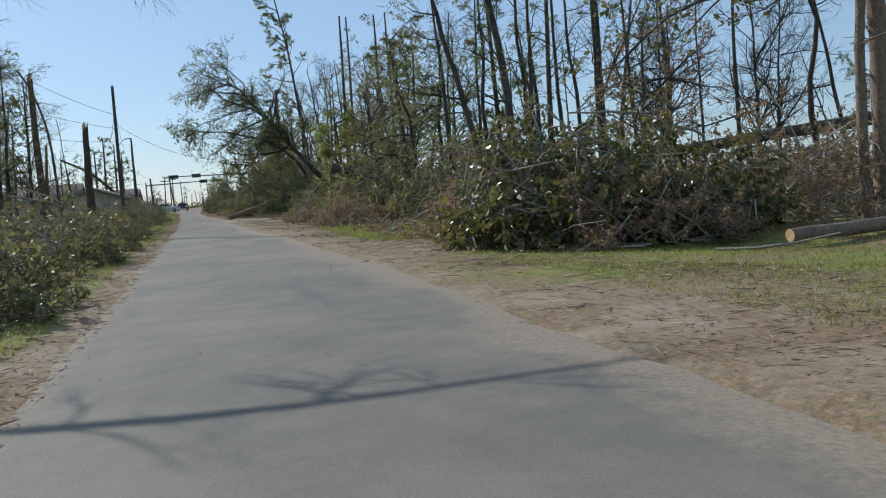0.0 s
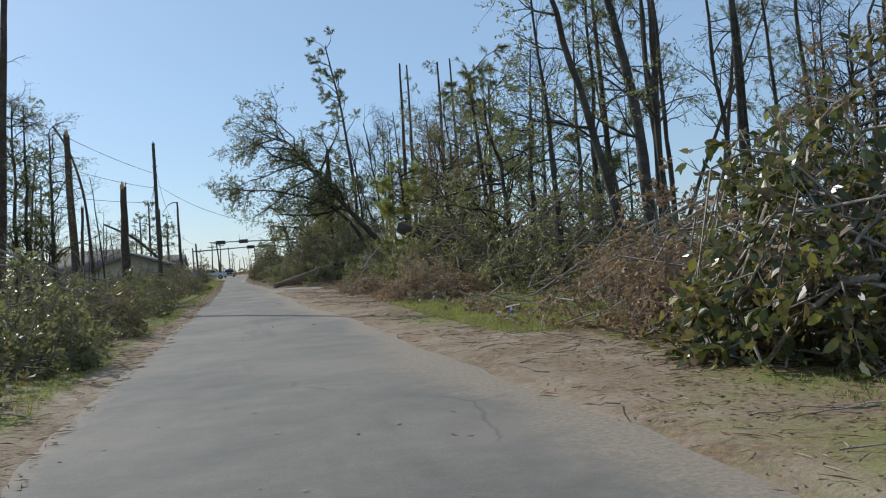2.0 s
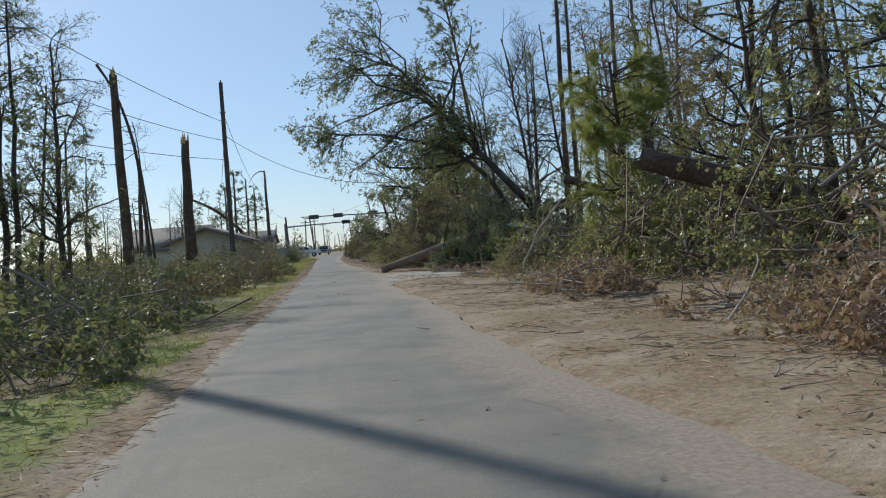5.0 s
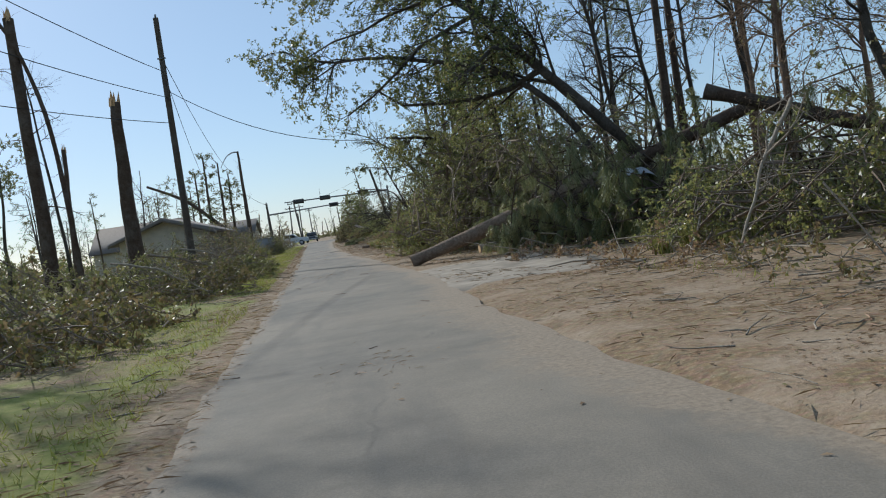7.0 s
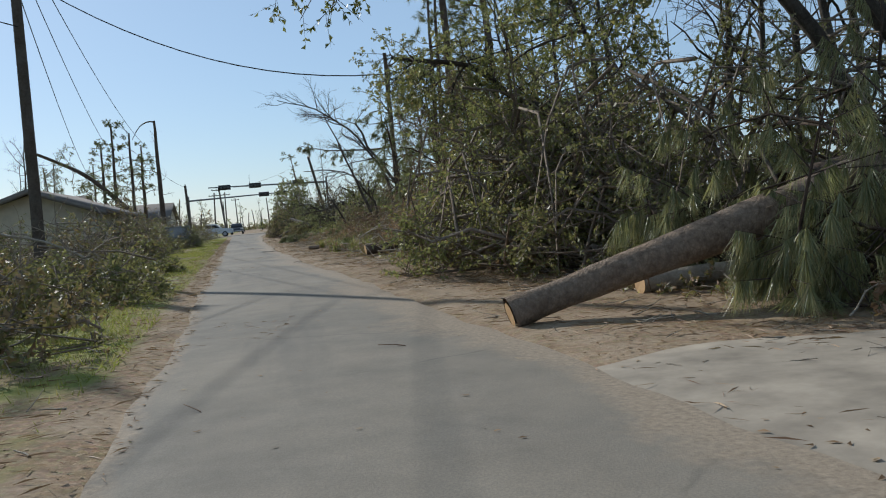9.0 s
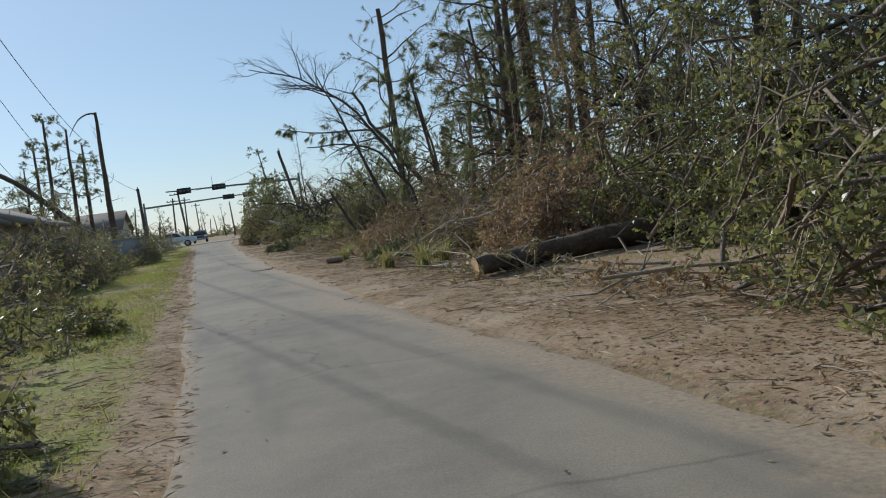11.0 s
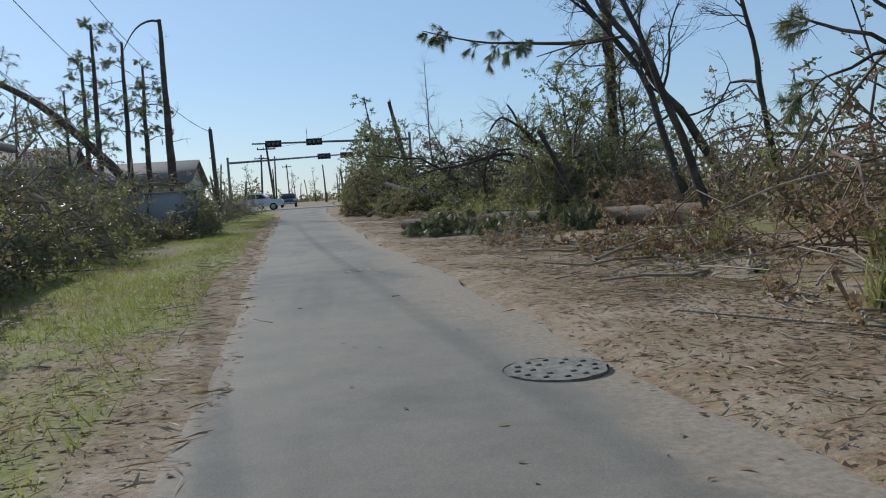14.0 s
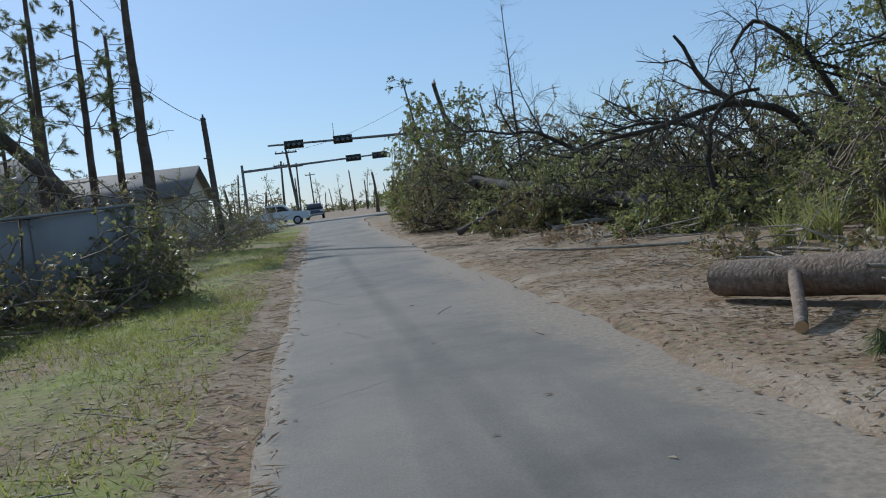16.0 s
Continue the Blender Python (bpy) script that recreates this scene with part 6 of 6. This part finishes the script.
for i, (x, y, h) in enumerate(((3.15, 99.7, 0.55), (3.5, 99.4, 0.75), (3.65, 100.0, 0.6), (4.9, 98.9, 0.6), (4.3, 99.6, 0.5), (2.75, 73.2, 0.55), (2.35, 74.6, 0.45), (3.3, 73.9, 0.5), (2.2, 79.9, 0.4), (2.6, 81.4, 0.45), (5.2, 46.6, 0.35), (5.8, 47.0, 0.42), (6.4, 47.2, 0.4), (5.5, 47.6, 0.4), (6.9, 47.0, 0.45), (6.1, 46.3, 0.35), (7.3, 47.8, 0.45), (4.1, 87.5, 0.5), (3.7, 85.8, 0.5), (4.4, 83.9, 0.6))):
    blade_tuft(x, y, h, 1200 + i)
rng = np.random.default_rng(9)
x, y = scatter(rng, 110000, lambda y, u: road_left(y) - 0.4 - 4.2 * u**1.2, 0, 135)
grass("verge_grass", x, y, 1, 0.11, "sunlit rough green grass along the road verge", 0.3)
x, y = scatter(rng, 60000, lambda y, u: road_left(y) - 0.7 - 2.9 * u, 56, 112)
grass("verge_grass", x, y, 5, 0.1, "sunlit yellow-green grass beside the asphalt", 0.1)
x, y = scatter(rng, 40000, lambda y, u: 4.2 + 3.2 * u, 17.5, 27.5)
grass("verge_grass", x, y, 2, 0.11, "short green grass patch beside the brush")
x, y = scatter(rng, 20000, lambda y, u: 4.6 + 5 * u, 5, 13)
grass("verge_grass", x, y, 3, 0.08, "short green grass patch beside the brush")
x, y = scatter(rng, 9000, lambda y, u: np.interp(y, ROAD_Y, BRUSH_R) - 0.3 + 2.5 * u, 30, 110)
grass("verge_grass", x, y, 4, 0.12, "rough grass under the brush", 0.5)


def litter(name, x, y, seed, size, material, label, narrow=0.5):
    rng = np.random.default_rng(seed)
    n = len(x)
    c = np.stack([x, y, stand_on(x, y) + 0.006], 1)
    a = rng.uniform(0, 2 * np.pi, n)
    d = np.stack([np.cos(a), np.sin(a), rng.normal(0, 0.06, n)], 1)
    w = np.stack([-np.sin(a), np.cos(a), rng.normal(0, 0.08, n)], 1) * narrow
    L = (size * rng.uniform(0.5, 1.3, n))[:, None] * 0.5
    up = np.array([0, 0, 1.0]) * L * rng.uniform(0.02, 0.16, (n, 1))
    V = np.stack([c - d * L - w * L * 0.3, c + w * L * 1.1 + up, c + d * L - w * L * 0.5 + up * 0.5], 1)
    V[..., 2] = np.maximum(V[..., 2], c[:, None, 2] - 0.002)
    tagged(new(name, mesh_of(name, [(V.reshape(-1, 3), np.arange(3 * n).reshape(n, 3))], material)), label, "leaf litter", kind="stuff")


def shoulder(y, u):
    return road_right(y) - 0.1 + (np.interp(y, ROAD_Y, BRUSH_R) + 0.6 - road_right(y)) * u**0.55


x, y = scatter(rng, 52000, shoulder, 4, 128)
keep = np.sin(1.9 * y + x) + np.sin(0.9 * y - 2.3 * x) + rng.normal(0, 0.8, len(x)) > -0.3
x, y = x[keep], y[keep]
litter("fallen_leaf_litter", x, y, 11, 0.055, LITTER_LEAF, "brown fallen leaves strewn over the sandy shoulder")
x, y = scatter(rng, 18000, lambda y, u: road_left(y) + 0.1 - 3.6 * u**1.4, 0, 130)
litter("fallen_leaf_litter", x, y, 12, 0.055, LITTER_LEAF, "brown and pale leaves lying in the verge grass")
x, y = scatter(rng, 26000, shoulder, 58, 104)
litter("fallen_leaf_litter", x, y, 17, 0.06, LITTER_LEAF, "curled brown leaves over the reddish shoulder")
x, y = scatter(rng, 44000, shoulder, 4, 125)
keep = np.sin(1.1 * y + 2 * x) + np.sin(2.3 * y - x) + rng.normal(0, 0.7, len(x)) > -0.2
x, y = x[keep], y[keep]
litter("pine_straw", x, y, 13, 0.17, STRAW, "reddish pine straw on the shoulder", 0.035)
x, y = scatter(rng, 22000, lambda y, u: road_left(y) - 0.1 - 3.4 * u, 62, 112)
litter("fallen_leaf_litter", x, y, 16, 0.055, LITTER_LEAF, "pale curled leaves strewn over the grass")
x, y = scatter(rng, 9000, lambda y, u: road_left(y) + 0.1 - 1.1 * u, 4, 125)
litter("pine_straw", x, y, 14, 0.17, STRAW, "reddish pine straw along the asphalt edge", 0.035)
x, y = scatter(rng, 600, lambda y, u: road_left(y) + (road_right(y) - road_left(y)) * u, 6, 130)
litter("fallen_leaf_litter", x, y, 15, 0.05, LITTER_LEAF, "scattered leaves on the asphalt")
for i, (cx, cy, r) in enumerate(((0.05, 55.7, 0.45), (-0.3, 68.4, 0.5), (0.7, 41.0, 0.35), (-0.35, 74.5, 0.4), (-0.6, 87.0, 0.25))):
    x, y = cx + r * rng.standard_normal(70) * 0.6, cy + r * rng.standard_normal(70)
    litter("debris_patch", x, y, 20 + i, 0.1, STRAW, "small patch of straw and twigs on the asphalt", 0.08)


def sticks(name, x, y, seed, length, r, material, label):
    rng = np.random.default_rng(seed)
    n = len(x)
    z = stand_on(x, y) + r
    a = rng.uniform(0, 2 * np.pi, n)
    L = length * rng.uniform(0.3, 1.4, n)
    P = np.empty((n, 4, 3))
    P[:, 0] = np.stack([x, y, z], 1)
    for s in range(1, 4):
        a = a + rng.normal(0, 0.25, n)
        P[:, s] = P[:, s - 1] + np.stack([np.cos(a) * L / 3, np.sin(a) * L / 3, np.abs(rng.normal(0, 0.12, n)) * L / 3], 1)
    tagged(new(name, mesh_of(name, [sweep(P, np.full((n, 1), r) * rng.uniform(0.5, 1.4, (n, 1)) * np.linspace(1, 0.5, 4), 4)], material)), label, "sticks", kind="stuff")


x, y = scatter(rng, 1500, lambda y, u: road_right(y) + 0.1 + (np.interp(y, ROAD_Y, BRUSH_R) + 1.0 - road_right(y)) * u**0.6, 6, 128)
sticks("broken_sticks", x, y, 31, 0.35, 0.006, BARK_PALE, "broken sticks strewn over the shoulder")
x, y = scatter(rng, 900, lambda y, u: road_left(y) - 0.3 - 4.5 * u, 2, 128)
sticks("broken_sticks", x, y, 32, 0.4, 0.006, BARK_PALE, "broken sticks lying in the verge grass")
x, y = scatter(rng, 40, lambda y, u: road_left(y) + (road_right(y) - road_left(y)) * u, 8, 120)
sticks("broken_sticks", x, y, 33, 0.18, 0.004, BARK_RUST, "small sticks on the asphalt")
x, y = scatter(rng, 90, lambda y, u: np.interp(y, ROAD_Y, BRUSH_R) + 0.2 + 1.6 * u, 8, 120)
sticks("broken_sticks", x, y, 34, 1.8, 0.02, BARK_PALE, "long pale broken branches at the foot of the brush")
